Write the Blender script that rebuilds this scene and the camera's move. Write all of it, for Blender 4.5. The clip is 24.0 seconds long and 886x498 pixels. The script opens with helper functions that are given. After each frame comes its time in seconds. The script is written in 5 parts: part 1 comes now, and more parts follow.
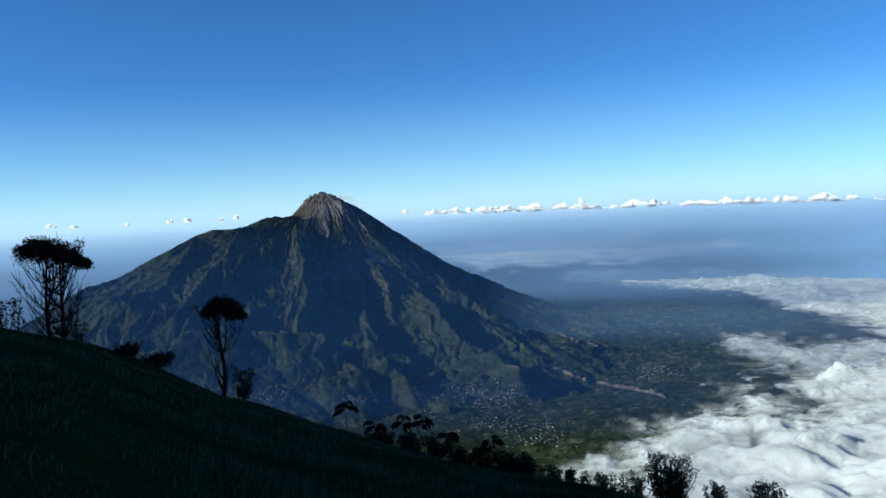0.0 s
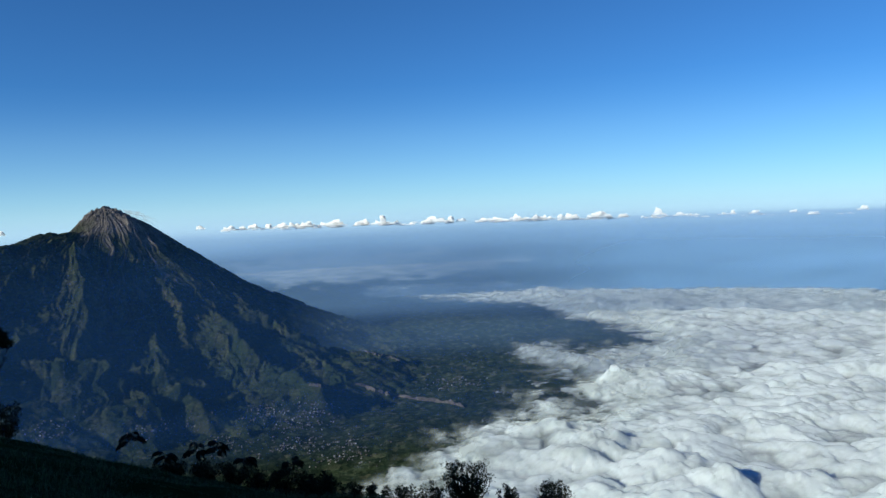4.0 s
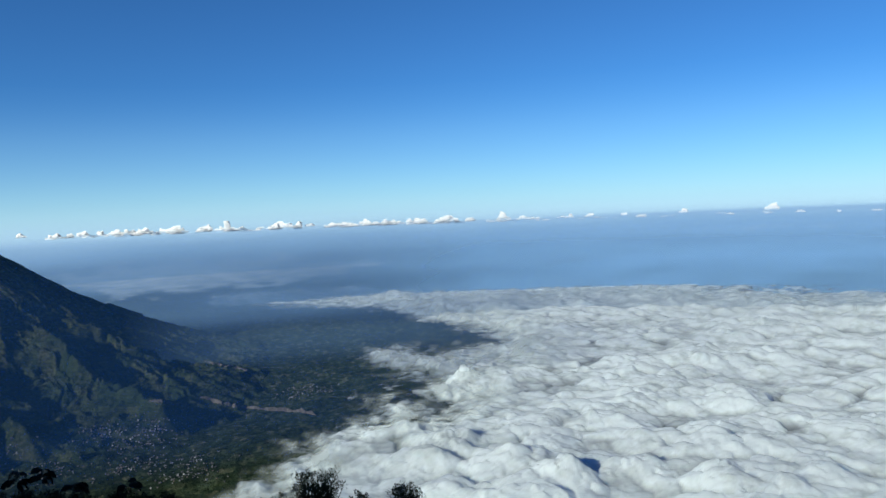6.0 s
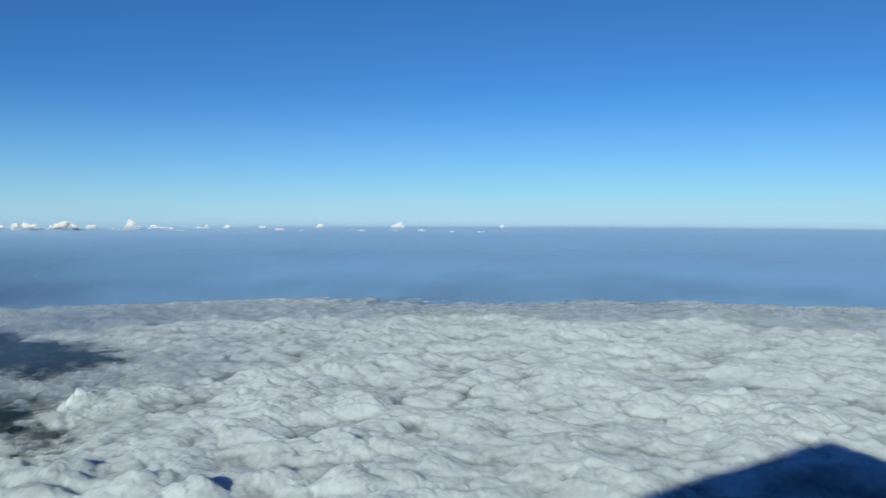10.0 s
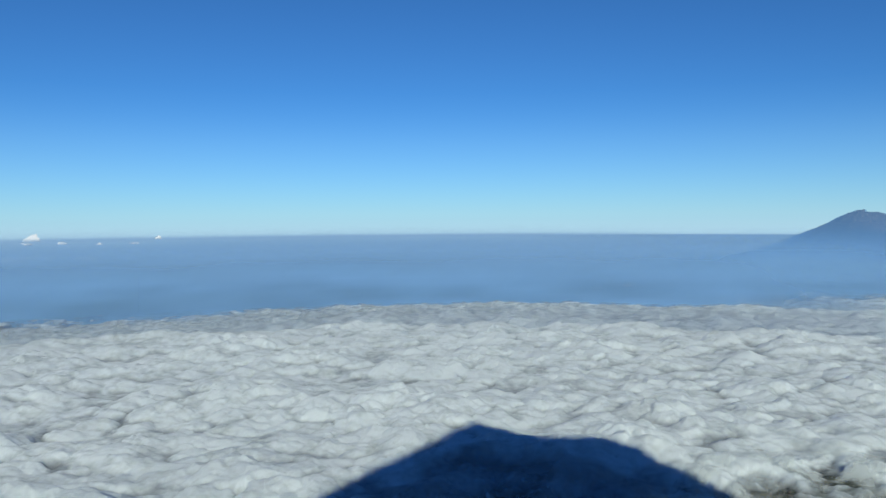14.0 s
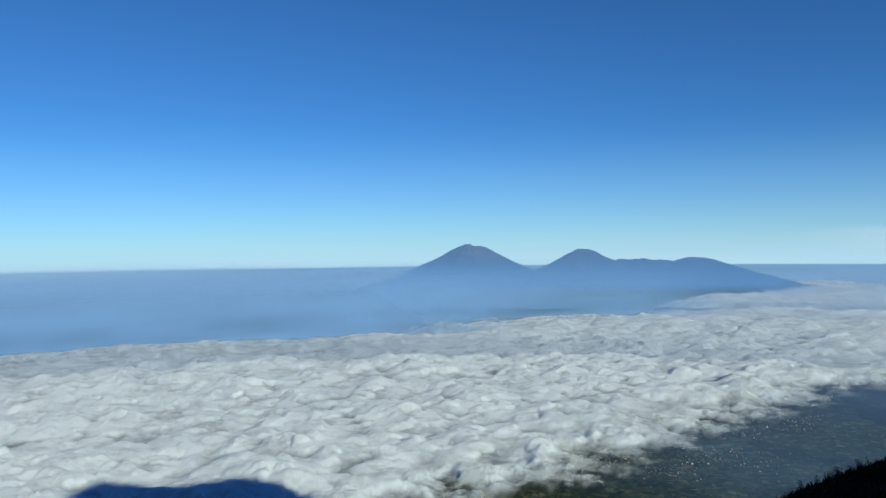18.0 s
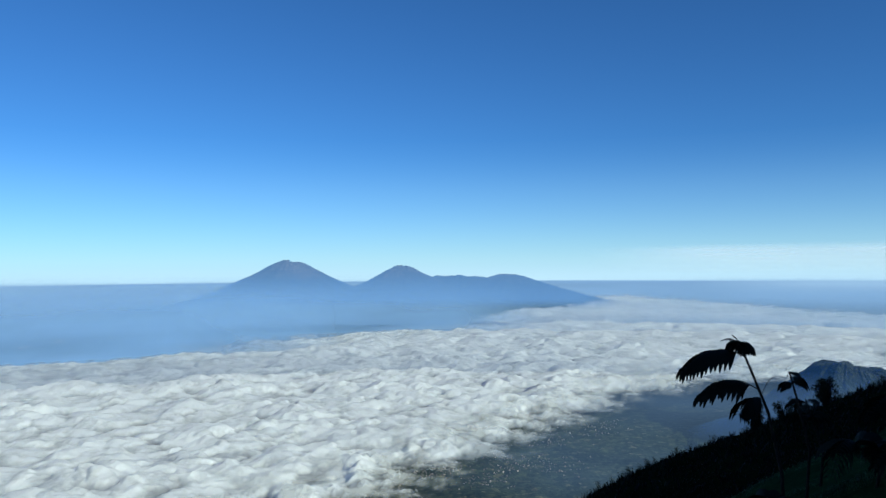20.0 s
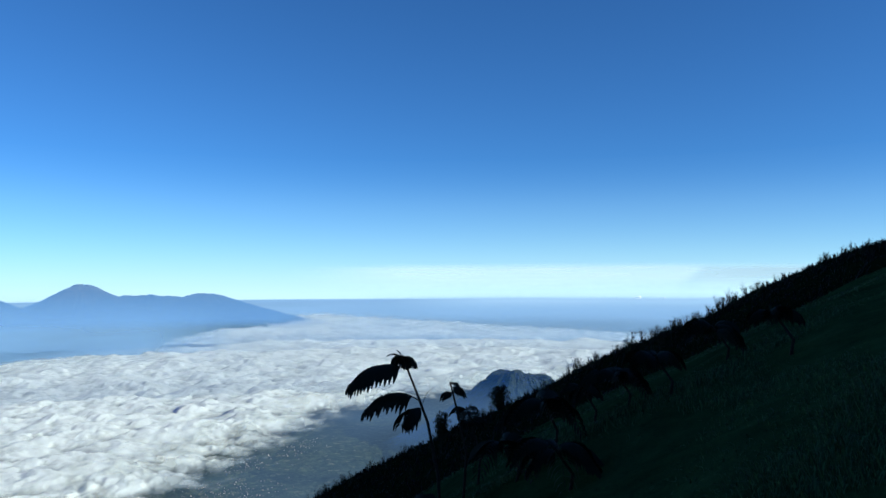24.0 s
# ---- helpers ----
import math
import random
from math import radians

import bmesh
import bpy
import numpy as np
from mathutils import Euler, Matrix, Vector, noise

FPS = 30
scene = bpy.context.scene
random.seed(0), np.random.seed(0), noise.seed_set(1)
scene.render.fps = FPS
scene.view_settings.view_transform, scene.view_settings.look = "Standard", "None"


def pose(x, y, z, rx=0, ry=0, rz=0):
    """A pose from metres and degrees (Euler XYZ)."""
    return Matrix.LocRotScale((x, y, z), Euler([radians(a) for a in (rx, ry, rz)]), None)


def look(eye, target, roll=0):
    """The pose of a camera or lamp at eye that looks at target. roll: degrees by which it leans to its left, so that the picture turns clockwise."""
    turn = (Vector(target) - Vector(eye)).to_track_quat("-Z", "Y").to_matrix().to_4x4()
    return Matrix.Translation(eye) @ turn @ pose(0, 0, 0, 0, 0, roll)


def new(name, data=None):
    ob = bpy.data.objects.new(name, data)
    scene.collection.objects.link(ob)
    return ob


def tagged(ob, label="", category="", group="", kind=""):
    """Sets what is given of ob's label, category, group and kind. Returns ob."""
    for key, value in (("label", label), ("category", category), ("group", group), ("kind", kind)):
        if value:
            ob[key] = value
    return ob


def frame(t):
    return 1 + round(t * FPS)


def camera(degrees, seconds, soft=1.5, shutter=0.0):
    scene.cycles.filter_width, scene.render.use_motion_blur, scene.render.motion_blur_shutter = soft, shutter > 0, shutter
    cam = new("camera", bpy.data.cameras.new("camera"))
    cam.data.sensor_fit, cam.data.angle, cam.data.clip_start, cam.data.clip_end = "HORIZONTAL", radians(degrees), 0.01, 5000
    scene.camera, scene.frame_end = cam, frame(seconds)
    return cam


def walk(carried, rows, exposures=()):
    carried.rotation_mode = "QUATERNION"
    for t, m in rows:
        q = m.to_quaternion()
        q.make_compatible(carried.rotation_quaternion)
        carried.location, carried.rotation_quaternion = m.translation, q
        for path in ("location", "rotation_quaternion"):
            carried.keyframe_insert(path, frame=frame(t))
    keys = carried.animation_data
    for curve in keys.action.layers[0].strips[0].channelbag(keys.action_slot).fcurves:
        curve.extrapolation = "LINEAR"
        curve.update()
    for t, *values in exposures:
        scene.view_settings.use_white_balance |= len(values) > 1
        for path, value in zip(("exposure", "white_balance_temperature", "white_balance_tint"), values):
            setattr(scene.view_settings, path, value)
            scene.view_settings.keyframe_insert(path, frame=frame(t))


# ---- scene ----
cam = camera(61.22, 24.0)
# seconds, yaw, pitch, lean: someone turns on the spot and holds the camera an arm's length in front
EYE, ARM = 1.6, 0.4
ROWS = [
    (0.0, 0.00, -3.81, 3.05),
    (0.5, -1.07, -3.86, 3.00),
    (1.0, -1.01, -4.00, 3.69),
    (1.5, -3.00, -3.94, 3.21),
    (3.5, -12.31, -3.11, 2.67),
    (4.0, -15.16, -3.31, 2.59),
    (4.5, -18.17, -3.39, 3.03),
    (5.0, -21.91, -3.28, 3.07),
    (5.5, -24.15, -3.52, 3.02),
    (6.0, -26.63, -3.50, 2.80),
    (6.5, -29.51, -3.47, 2.03),
    (7.0, -32.38, -3.43, 1.60),
    (7.5, -34.76, -3.77, 1.62),
    (8.0, -37.79, -3.25, 0.97),
    (8.5, -41.40, -3.41, 0.76),
    (9.0, -45.04, -3.21, 0.50),
    (9.5, -49.42, -3.19, 0.26),
    (10.0, -53.91, -3.16, -0.02),
    (10.5, -56.57, -3.28, 0.33),
    (12.5, -69.67, -2.80, -0.14),
    (13.0, -73.56, -2.86, 0.03),
    (13.5, -77.12, -2.94, 0.54),
    (14.0, -79.22, -2.60, 0.42),
    (14.5, -81.69, -2.60, 0.21),
    (15.0, -84.22, -2.24, 0.65),
    (15.5, -86.59, -1.73, 0.83),
    (16.0, -90.70, -1.13, 0.68),
    (16.5, -95.39, -1.14, 0.44),
    (17.0, -100.34, -0.86, 0.60),
    (17.5, -103.61, -0.67, 0.81),
    (19.5, -116.36, 1.18, 0.10),
    (20.0, -120.22, 0.92, 0.31),
    (20.5, -124.16, 1.10, 0.07),
    (21.0, -128.89, 1.29, -0.79),
    (21.5, -131.88, 1.57, -0.50),
    (22.0, -134.06, 1.84, -0.49),
    (22.5, -136.08, 1.88, 0.33),
    (23.0, -138.55, 2.32, -0.34),
    (23.5, -140.51, 2.12, -0.31),
    (24.0, -142.75, 2.28, 0.14),
]

def eye_pose(yaw, pitch, lean):
    a = radians(yaw)
    at = pose(-ARM * math.sin(a), ARM * math.cos(a), EYE, 0, 0, yaw)
    return at @ pose(0, 0, 0, 90 + pitch) @ pose(0, 0, 0, 0, 0, -lean)


EXPOSURES = [(0.0, 0.72), (5.0, 0.43), (8.0, 0.34), (9.0, 0.22), (11.0, 0.13), (17.0, 0.15), (20.0, 0.46), (21.0, 0.44), (22.0, 0.45), (23.0, 0.66), (24.0, 0.75)]
walk(cam, [(t, eye_pose(y, p, l)) for t, y, p, l in ROWS], EXPOSURES)

# ---------------------------------------------------------------- light
SUN_AZ, SUN_EL = 108.0, 22.0
world = bpy.data.worlds.new("sky")
scene.world = world
world.use_nodes = True
wn = world.node_tree
wn.nodes.clear()
sky = wn.nodes.new("ShaderNodeTexSky")
sky.sky_type = "NISHITA"
sky.sun_disc = False
sky.sun_elevation = radians(SUN_EL)
sky.sun_rotation = radians(-SUN_AZ)
sky.altitude = 2800
sky.air_density, sky.dust_density, sky.ozone_density = 1.0, 0.10, 2.5
bg = wn.nodes.new("ShaderNodeBackground")
bg.inputs["Strength"].default_value = 0.062
wout = wn.nodes.new("ShaderNodeOutputWorld")
vivid = wn.nodes.new("ShaderNodeMix")
vivid.data_type, vivid.blend_type = "RGBA", "MULTIPLY"
vivid.inputs[0].default_value = 1.0
vivid.inputs[7].default_value = (0.355, 0.85, 1.33, 1)
wn.links.new(sky.outputs["Color"], vivid.inputs[6])
wn.links.new(vivid.outputs[2], bg.inputs["Color"])
wn.links.new(bg.outputs["Background"], wout.inputs["Surface"])

sun_data = bpy.data.lights.new("sun", "SUN")
sun_data.energy, sun_data.angle, sun_data.color = 3.6, radians(0.53), (1.0, 0.92, 0.70)
sun = new("sun", sun_data)


def polar(az, r, z=0.0):
    a = radians(az)
    return Vector((-math.sin(a) * r, math.cos(a) * r, z))


SUN_DIR = polar(SUN_AZ, math.cos(radians(SUN_EL)), math.sin(radians(SUN_EL)))
sun.matrix_basis = look(SUN_DIR * 100, (0, 0, 0))


# ---------------------------------------------------------------- numbers and noise
def lattice(ix, iy, seed):
    h = (ix.astype(np.int64) * 374761393 + iy.astype(np.int64) * 668265263 + seed * 974711) & 0x7FFFFFFF
    h = ((h ^ (h >> 13)) * 1274126177) & 0x7FFFFFFF
    h = ((h ^ (h >> 16)) * 951274213) & 0x7FFFFFFF
    return (h ^ (h >> 15)) & 0xFFFF


def grad_noise(x, y, seed=0):
    """Gradient noise in the plane, about -1 to 1."""
    ix, iy = np.floor(x), np.floor(y)
    fx, fy = x - ix, y - iy
    u, v = fx * fx * fx * (fx * (fx * 6 - 15) + 10), fy * fy * fy * (fy * (fy * 6 - 15) + 10)

    def corner(dx, dy):
        a = lattice(ix + dx, iy + dy, seed) * (2 * math.pi / 65536)
        return np.cos(a) * (fx - dx) + np.sin(a) * (fy - dy)
    a = corner(0, 0) * (1 - u) + corner(1, 0) * u
    b = corner(0, 1) * (1 - u) + corner(1, 1) * u
    return (a * (1 - v) + b * v) * 1.5


def fbm(x, y, octaves=5, seed=0, gain=0.5):
    out, amp = np.zeros_like(x), 1.0
    for o in range(octaves):
        out += amp * grad_noise(x * 2 ** o + o * 17.3, y * 2 ** o - o * 9.1, seed + o)
        amp *= gain
    return out


def billow(x, y, octaves=5, seed=0, gain=0.5):
    """Rounded tops with creases between them, 0 to about 1."""
    out, amp, total = np.zeros_like(x), 1.0, 0.0
    for o in range(octaves):
        out += amp * np.sqrt(np.abs(grad_noise(x * 2.1 ** o + o * 7.7, y * 2.1 ** o + o * 3.9, seed + o)) + 0.003)
        total += amp
        amp *= gain
    return out / total


def smooth(a, b, x):
    t = np.clip((x - a) / (b - a), 0, 1)
    return t * t * (3 - 2 * t)


def grid_mesh(name, X, Y, Z, attributes=(), wrap=False):
    """A sheet of quads from arrays of places (rows, columns)."""
    n, m = X.shape
    me = bpy.data.meshes.new(name)
    idx = np.arange(n * m).reshape(n, m)
    if wrap:
        idx = np.concatenate([idx, idx[:, :1]], 1)
    q = np.stack([idx[:-1, :-1], idx[:-1, 1:], idx[1:, 1:], idx[1:, :-1]], -1).reshape(-1, 4)
    for key, values in attributes:
        if key == "cover":
            # no sheet where the air is clear
            q = q[values.ravel()[q].max(1) > 0.004]
    me.vertices.add(n * m)
    me.vertices.foreach_set("co", np.stack([X, Y, Z], -1).astype(np.float32).ravel())
    me.loops.add(q.size)
    me.loops.foreach_set("vertex_index", q.astype(np.int32).ravel())
    me.polygons.add(len(q))
    me.polygons.foreach_set("loop_start", np.arange(0, q.size, 4, dtype=np.int32))
    me.polygons.foreach_set("use_smooth", np.ones(len(q), dtype=bool))
    me.update(calc_edges=True)
    for key, values in attributes:
        me.attributes.new(key, "FLOAT", "POINT").data.foreach_set("value", values.astype(np.float32).ravel())
    return me


# ---------------------------------------------------------------- materials
def material(name):
    m = bpy.data.materials.new(name)
    m.use_nodes = True
    nt = m.node_tree
    nt.nodes.clear()
    out = nt.nodes.new("ShaderNodeOutputMaterial")
    return m, nt, out


def node(nt, kind, **inputs):
    n = nt.nodes.new(kind)
    for key, value in inputs.items():
        key = key.replace("_", " ")
        if hasattr(value, "links"):
            nt.links.new(value, n.inputs[key])
        else:
            n.inputs[key].default_value = value
    return n


def ramp(nt, fac, stops):
    n = nt.nodes.new("ShaderNodeValToRGB")
    while len(n.color_ramp.elements) < len(stops):
        n.color_ramp.elements.new(0.5)
    for e, (p, c) in zip(n.color_ramp.elements, stops):
        e.position, e.color = p, (*c, 1)
    nt.links.new(fac, n.inputs["Fac"])
    return n.outputs["Color"]


def tex_noise(nt, vector, scale, detail=6, rough=0.55):
    n = nt.nodes.new("ShaderNodeTexNoise")
    n.inputs["Scale"].default_value, n.inputs["Detail"].default_value, n.inputs["Roughness"].default_value = scale, detail, rough
    nt.links.new(vector, n.inputs["Vector"])
    return n.outputs["Fac"]


def coords(nt):
    return nt.nodes.new("ShaderNodeTexCoord").outputs["Object"]


def mix(nt, fac, a, b):
    n = nt.nodes.new("ShaderNodeMix")
    n.data_type = "RGBA"
    for sock, value in ((n.inputs[0], fac), (n.inputs[6], a), (n.inputs[7], b)):
        if hasattr(value, "links"):
            nt.links.new(value, sock)
        else:
            sock.default_value = value if not isinstance(value, tuple) else (*value, 1)
    return n.outputs[2]


def attr(nt, name):
    n = nt.nodes.new("ShaderNodeAttribute")
    n.attribute_name = name
    return n.outputs["Fac"]


def math_node(nt, op, a, b=0.0):
    n = nt.nodes.new("ShaderNodeMath")
    n.operation = op
    for sock, value in zip(n.inputs, (a, b)):
        if hasattr(value, "links"):
            nt.links.new(value, sock)
        else:
            sock.default_value = value
    return n.outputs[0]


def land_material(name, scale, stops, bump=0.6, distance=1.0, rough=0.95, mask=None, other=None, fields=0.0, terraces=0.0, tilled=None):
    """Ground cover: patches at two scales and a fine relief; where the mesh carries a mask, the other colours show."""
    m, nt, out = material(name)
    co = coords(nt)
    big, fine = tex_noise(nt, co, scale, 6, 0.6), tex_noise(nt, co, scale * 9, 5, 0.65)
    fac = math_node(nt, "ADD", math_node(nt, "MULTIPLY", big, 0.5), math_node(nt, "MULTIPLY", fine, 0.5))
    col = ramp(nt, fac, stops)
    if fields:
        v = nt.nodes.new("ShaderNodeTexVoronoi")
        v.inputs["Scale"].default_value, v.inputs["Randomness"].default_value = fields, 1.0
        nt.links.new(co, v.inputs["Vector"])
        tone = nt.nodes.new("ShaderNodeSeparateColor")
        nt.links.new(v.outputs["Color"], tone.inputs[0])
        col = mix(nt, math_node(nt, "MULTIPLY", tone.outputs[0], 0.75), col, ramp(nt, tone.outputs[1], FIELD))
    if terraces:
        # narrow steps that follow the height
        height = nt.nodes.new("ShaderNodeSeparateXYZ")
        nt.links.new(co, height.inputs[0])
        step = math_node(nt, "SINE", math_node(nt, "ADD", math_node(nt, "MULTIPLY", height.outputs[2], 6.2832 / terraces), math_node(nt, "MULTIPLY", big, 55.0)))
        col = mix(nt, math_node(nt, "MULTIPLY", math_node(nt, "ADD", step, 1.0), 0.24), col, (0.006, 0.012, 0.008))
    if tilled:
        # terraced plots above the villages, split by hedges
        plots = nt.nodes.new("ShaderNodeTexVoronoi")
        plots.inputs["Scale"].default_value = 0.055
        nt.links.new(co, plots.inputs["Vector"])
        shade = nt.nodes.new("ShaderNodeSeparateColor")
        nt.links.new(plots.outputs["Color"], shade.inputs[0])
        plot = mix(nt, 0.5, ramp(nt, shade.outputs[0], tilled), ramp(nt, fac, tilled))
        level = nt.nodes.new("ShaderNodeSeparateXYZ")
        nt.links.new(co, level.inputs[0])
        hedge = math_node(nt, "SINE", math_node(nt, "ADD", math_node(nt, "MULTIPLY", level.outputs[2], 1.35), math_node(nt, "MULTIPLY", big, 40.0)))
        plot = mix(nt, math_node(nt, "MULTIPLY", math_node(nt, "MAXIMUM", hedge, 0.0), 0.55), plot, (0.02, 0.035, 0.018))
        col = mix(nt, attr(nt, "farm"), col, plot)
    if mask:
        col = mix(nt, attr(nt, mask), col, ramp(nt, fac, other))
    b = nt.nodes.new("ShaderNodeBump")
    b.inputs["Strength"].default_value, b.inputs["Distance"].default_value = bump, distance
    nt.links.new(fine, b.inputs["Height"])
    s = nt.nodes.new("ShaderNodeBsdfDiffuse")
    s.inputs["Roughness"].default_value = 0.8
    nt.links.new(col, s.inputs["Color"])
    nt.links.new(b.outputs["Normal"], s.inputs["Normal"])
    nt.links.new(s.outputs[0], out.inputs["Surface"])
    return m


def glow_material(name, colour):
    """A see-through sheet that glows by itself, in place of sunlit haze or cloud far off."""
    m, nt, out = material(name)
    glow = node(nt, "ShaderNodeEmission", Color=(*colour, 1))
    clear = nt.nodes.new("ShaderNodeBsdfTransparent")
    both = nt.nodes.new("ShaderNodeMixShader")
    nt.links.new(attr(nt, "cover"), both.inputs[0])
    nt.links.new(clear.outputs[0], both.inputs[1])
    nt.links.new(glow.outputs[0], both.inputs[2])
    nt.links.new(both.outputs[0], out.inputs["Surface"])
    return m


def towards_sun(nt, shader):
    n = nt.nodes.new("ShaderNodeCombineXYZ")
    for sock, value in zip(n.inputs, SUN_DIR):
        sock.default_value = value
    nt.links.new(n.outputs[0], shader.inputs["Normal"])


def vapour_mesh(me, own=None, share=1.0):
    """Vapour has hardly a side of its own: all of it faces the sun, or, where its own normals are given, that share of it."""
    if own is None:
        me.normals_split_custom_set_from_vertices([SUN_DIR[:]] * len(me.vertices))
    else:
        n = own * (1 - share) + np.array(SUN_DIR[:]) * share
        n /= np.linalg.norm(n, axis=-1, keepdims=True)
        me.normals_split_custom_set_from_vertices(n.reshape(-1, 3).tolist())
    return me


def sheet_normals(X, Y, Z):
    """Upward normals of a sheet given as arrays."""
    P = np.stack([X, Y, Z], -1)
    n = np.cross(np.gradient(P, axis=0), np.gradient(P, axis=1))
    n *= np.sign(n[..., 2:])
    return n / np.linalg.norm(n, axis=-1, keepdims=True)


def veil_material(name, colour, amount, body=0.5, drops=False):
    """Thin lit vapour: part of the light passes, the rest is scattered to both sides. amount: a socket maker."""
    m, nt, out = material(name)
    d = node(nt, "ShaderNodeBsdfDiffuse", Color=(*colour, 1))
    tr = node(nt, "ShaderNodeBsdfTranslucent", Color=(*colour, 1))
    lit = nt.nodes.new("ShaderNodeMixShader")
    lit.inputs[0].default_value = 0.06 if drops else body
    if drops:
        # droplets catch the sun whichever way the sheet is turned
        towards_sun(nt, d)
        towards_sun(nt, tr)
    nt.links.new(d.outputs[0], lit.inputs[1])
    nt.links.new(tr.outputs[0], lit.inputs[2])
    clear = nt.nodes.new("ShaderNodeBsdfTransparent")
    both = nt.nodes.new("ShaderNodeMixShader")
    nt.links.new(amount(nt), both.inputs[0])
    nt.links.new(clear.outputs[0], both.inputs[1])
    nt.links.new(lit.outputs[0], both.inputs[2])
    nt.links.new(both.outputs[0], out.inputs["Surface"])
    return m


FOREST = ((0.35, (0.004, 0.010, 0.008)), (0.47, (0.016, 0.032, 0.022)), (0.56, (0.034, 0.058, 0.036)), (0.66, (0.075, 0.098, 0.062)))
FIELD = ((0.0, (0.012, 0.022, 0.012)), (0.5, (0.04, 0.06, 0.028)), (0.8, (0.085, 0.115, 0.06)), (1.0, (0.17, 0.17, 0.11)))
SLOPE = ((0.37, (0.008, 0.016, 0.010)), (0.46, (0.034, 0.05, 0.028)), (0.54, (0.075, 0.088, 0.05)), (0.63, (0.16, 0.15, 0.10)))
TILLED = ((0.3, (0.018, 0.034, 0.02)), (0.5, (0.036, 0.058, 0.032)), (0.75, (0.09, 0.105, 0.062)))
ROCK = ((0.35, (0.09, 0.088, 0.088)), (0.5, (0.17, 0.16, 0.155)), (0.65, (0.28, 0.26, 0.25)))
mat_valley = land_material("valley fields and forest", 0.02, FOREST, 0.8, 5.0, fields=0.13, terraces=4.5)
mat_volcano = land_material("volcano slopes", 0.02, SLOPE, 0.9, 6.0, mask="bare", other=ROCK, fields=0.11, terraces=6.0, tilled=TILLED)
mat_far_mountain = land_material("far mountain slopes", 0.01, ((0.3, (0.025, 0.048, 0.045)), (0.55, (0.05, 0.085, 0.07)), (0.7, (0.095, 0.12, 0.085))), 0.8, 12.0, mask="bare", other=ROCK)
# base near black, painting the ridge's shade; turf mask keeps near grass green
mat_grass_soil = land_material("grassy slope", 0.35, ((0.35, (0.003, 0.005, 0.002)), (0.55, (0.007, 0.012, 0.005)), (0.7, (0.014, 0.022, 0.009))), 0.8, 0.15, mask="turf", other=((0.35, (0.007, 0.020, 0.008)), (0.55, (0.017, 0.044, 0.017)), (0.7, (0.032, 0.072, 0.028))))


def cloud_material(name, colour, radius):
    """Dense vapour: light wanders about under its surface; thin margins let the ground through."""
    m, nt, out = material(name)
    p = nt.nodes.new("ShaderNodeBsdfPrincipled")
    p.subsurface_method = "BURLEY"
    for key, value in (("Base Color", (*colour, 1)), ("Roughness", 1.0), ("Specular IOR Level", 0.0), ("Subsurface Weight", 1.0), ("Subsurface Radius", (1, 1, 1)), ("Subsurface Scale", radius)):
        p.inputs[key].default_value = value
    # loose shreds of vapour
    co = coords(nt)
    shred = math_node(nt, "ADD", math_node(nt, "MULTIPLY", tex_noise(nt, co, 0.11, 6, 0.6), 0.7), math_node(nt, "MULTIPLY", tex_noise(nt, co, 0.028, 3, 0.5), 0.9))
    fluff = math_node(nt, "MINIMUM", math_node(nt, "MULTIPLY", attr(nt, "cover"), math_node(nt, "ADD", shred, 0.2)), 1.0)
    clear = nt.nodes.new("ShaderNodeBsdfTransparent")
    both = nt.nodes.new("ShaderNodeMixShader")
    nt.links.new(fluff, both.inputs[0])
    nt.links.new(clear.outputs[0], both.inputs[1])
    nt.links.new(p.outputs[0], both.inputs[2])
    nt.links.new(both.outputs[0], out.inputs["Surface"])
    return m


mat_cloud = cloud_material("cloud", (0.465, 0.56, 0.628), 6.0)
# dimmer and bluer than the cloud, for shade painted between its heads
mat_shade_deck = cloud_material("shaded inside of the cloud", (0.25, 0.35, 0.48), 5.0)
mat_wisp = veil_material("mist", (0.34, 0.415, 0.475), lambda nt: attr(nt, "cover"), 0.5, True)
mat_cumulus = veil_material("cumulus", (0.80, 0.86, 0.92), lambda nt: attr(nt, "cover"), 0.5, True)


# ---------------------------------------------------------------- the ground out to the horizon
def ground_height(r):
    return np.interp(r, [0, 1300, 1650, 2000, 3300, 4930], [-300, -300, -275, -250, -195, -128])


def land_height(X, Y):
    Rr = np.hypot(X, Y)
    rough = smooth(1.0, 0.0, (Rr - 1500) / 2000)
    return ground_height(Rr) + (9 * fbm(X / 260, Y / 260, 5, 3) + 2.5 * np.abs(fbm(X / 38, Y / 38, 4, 8, 0.6))) * rough


def ground_sheet():
    az = np.radians(np.concatenate([np.arange(60, -185, -0.28), np.arange(-185, -300, -3.0)]))
    r = np.concatenate([np.linspace(120, 700, 12), 720 * (4930 / 720) ** np.linspace(0, 1, 300)])
    A, Rr = np.meshgrid(az, r)
    X, Y = -np.sin(A) * Rr, np.cos(A) * Rr
    me = grid_mesh("ground", X, Y, land_height(X, Y), wrap=True)
    me.materials.append(mat_valley)
    return tagged(new("ground", me), "wide lowland of dark forest and fields reaching a hazy horizon", "ground", kind="structure")


ground_sheet()


# ---------------------------------------------------------------- mountains
VOLCANO_AZ, VOLCANO_R = 9.04, 1700
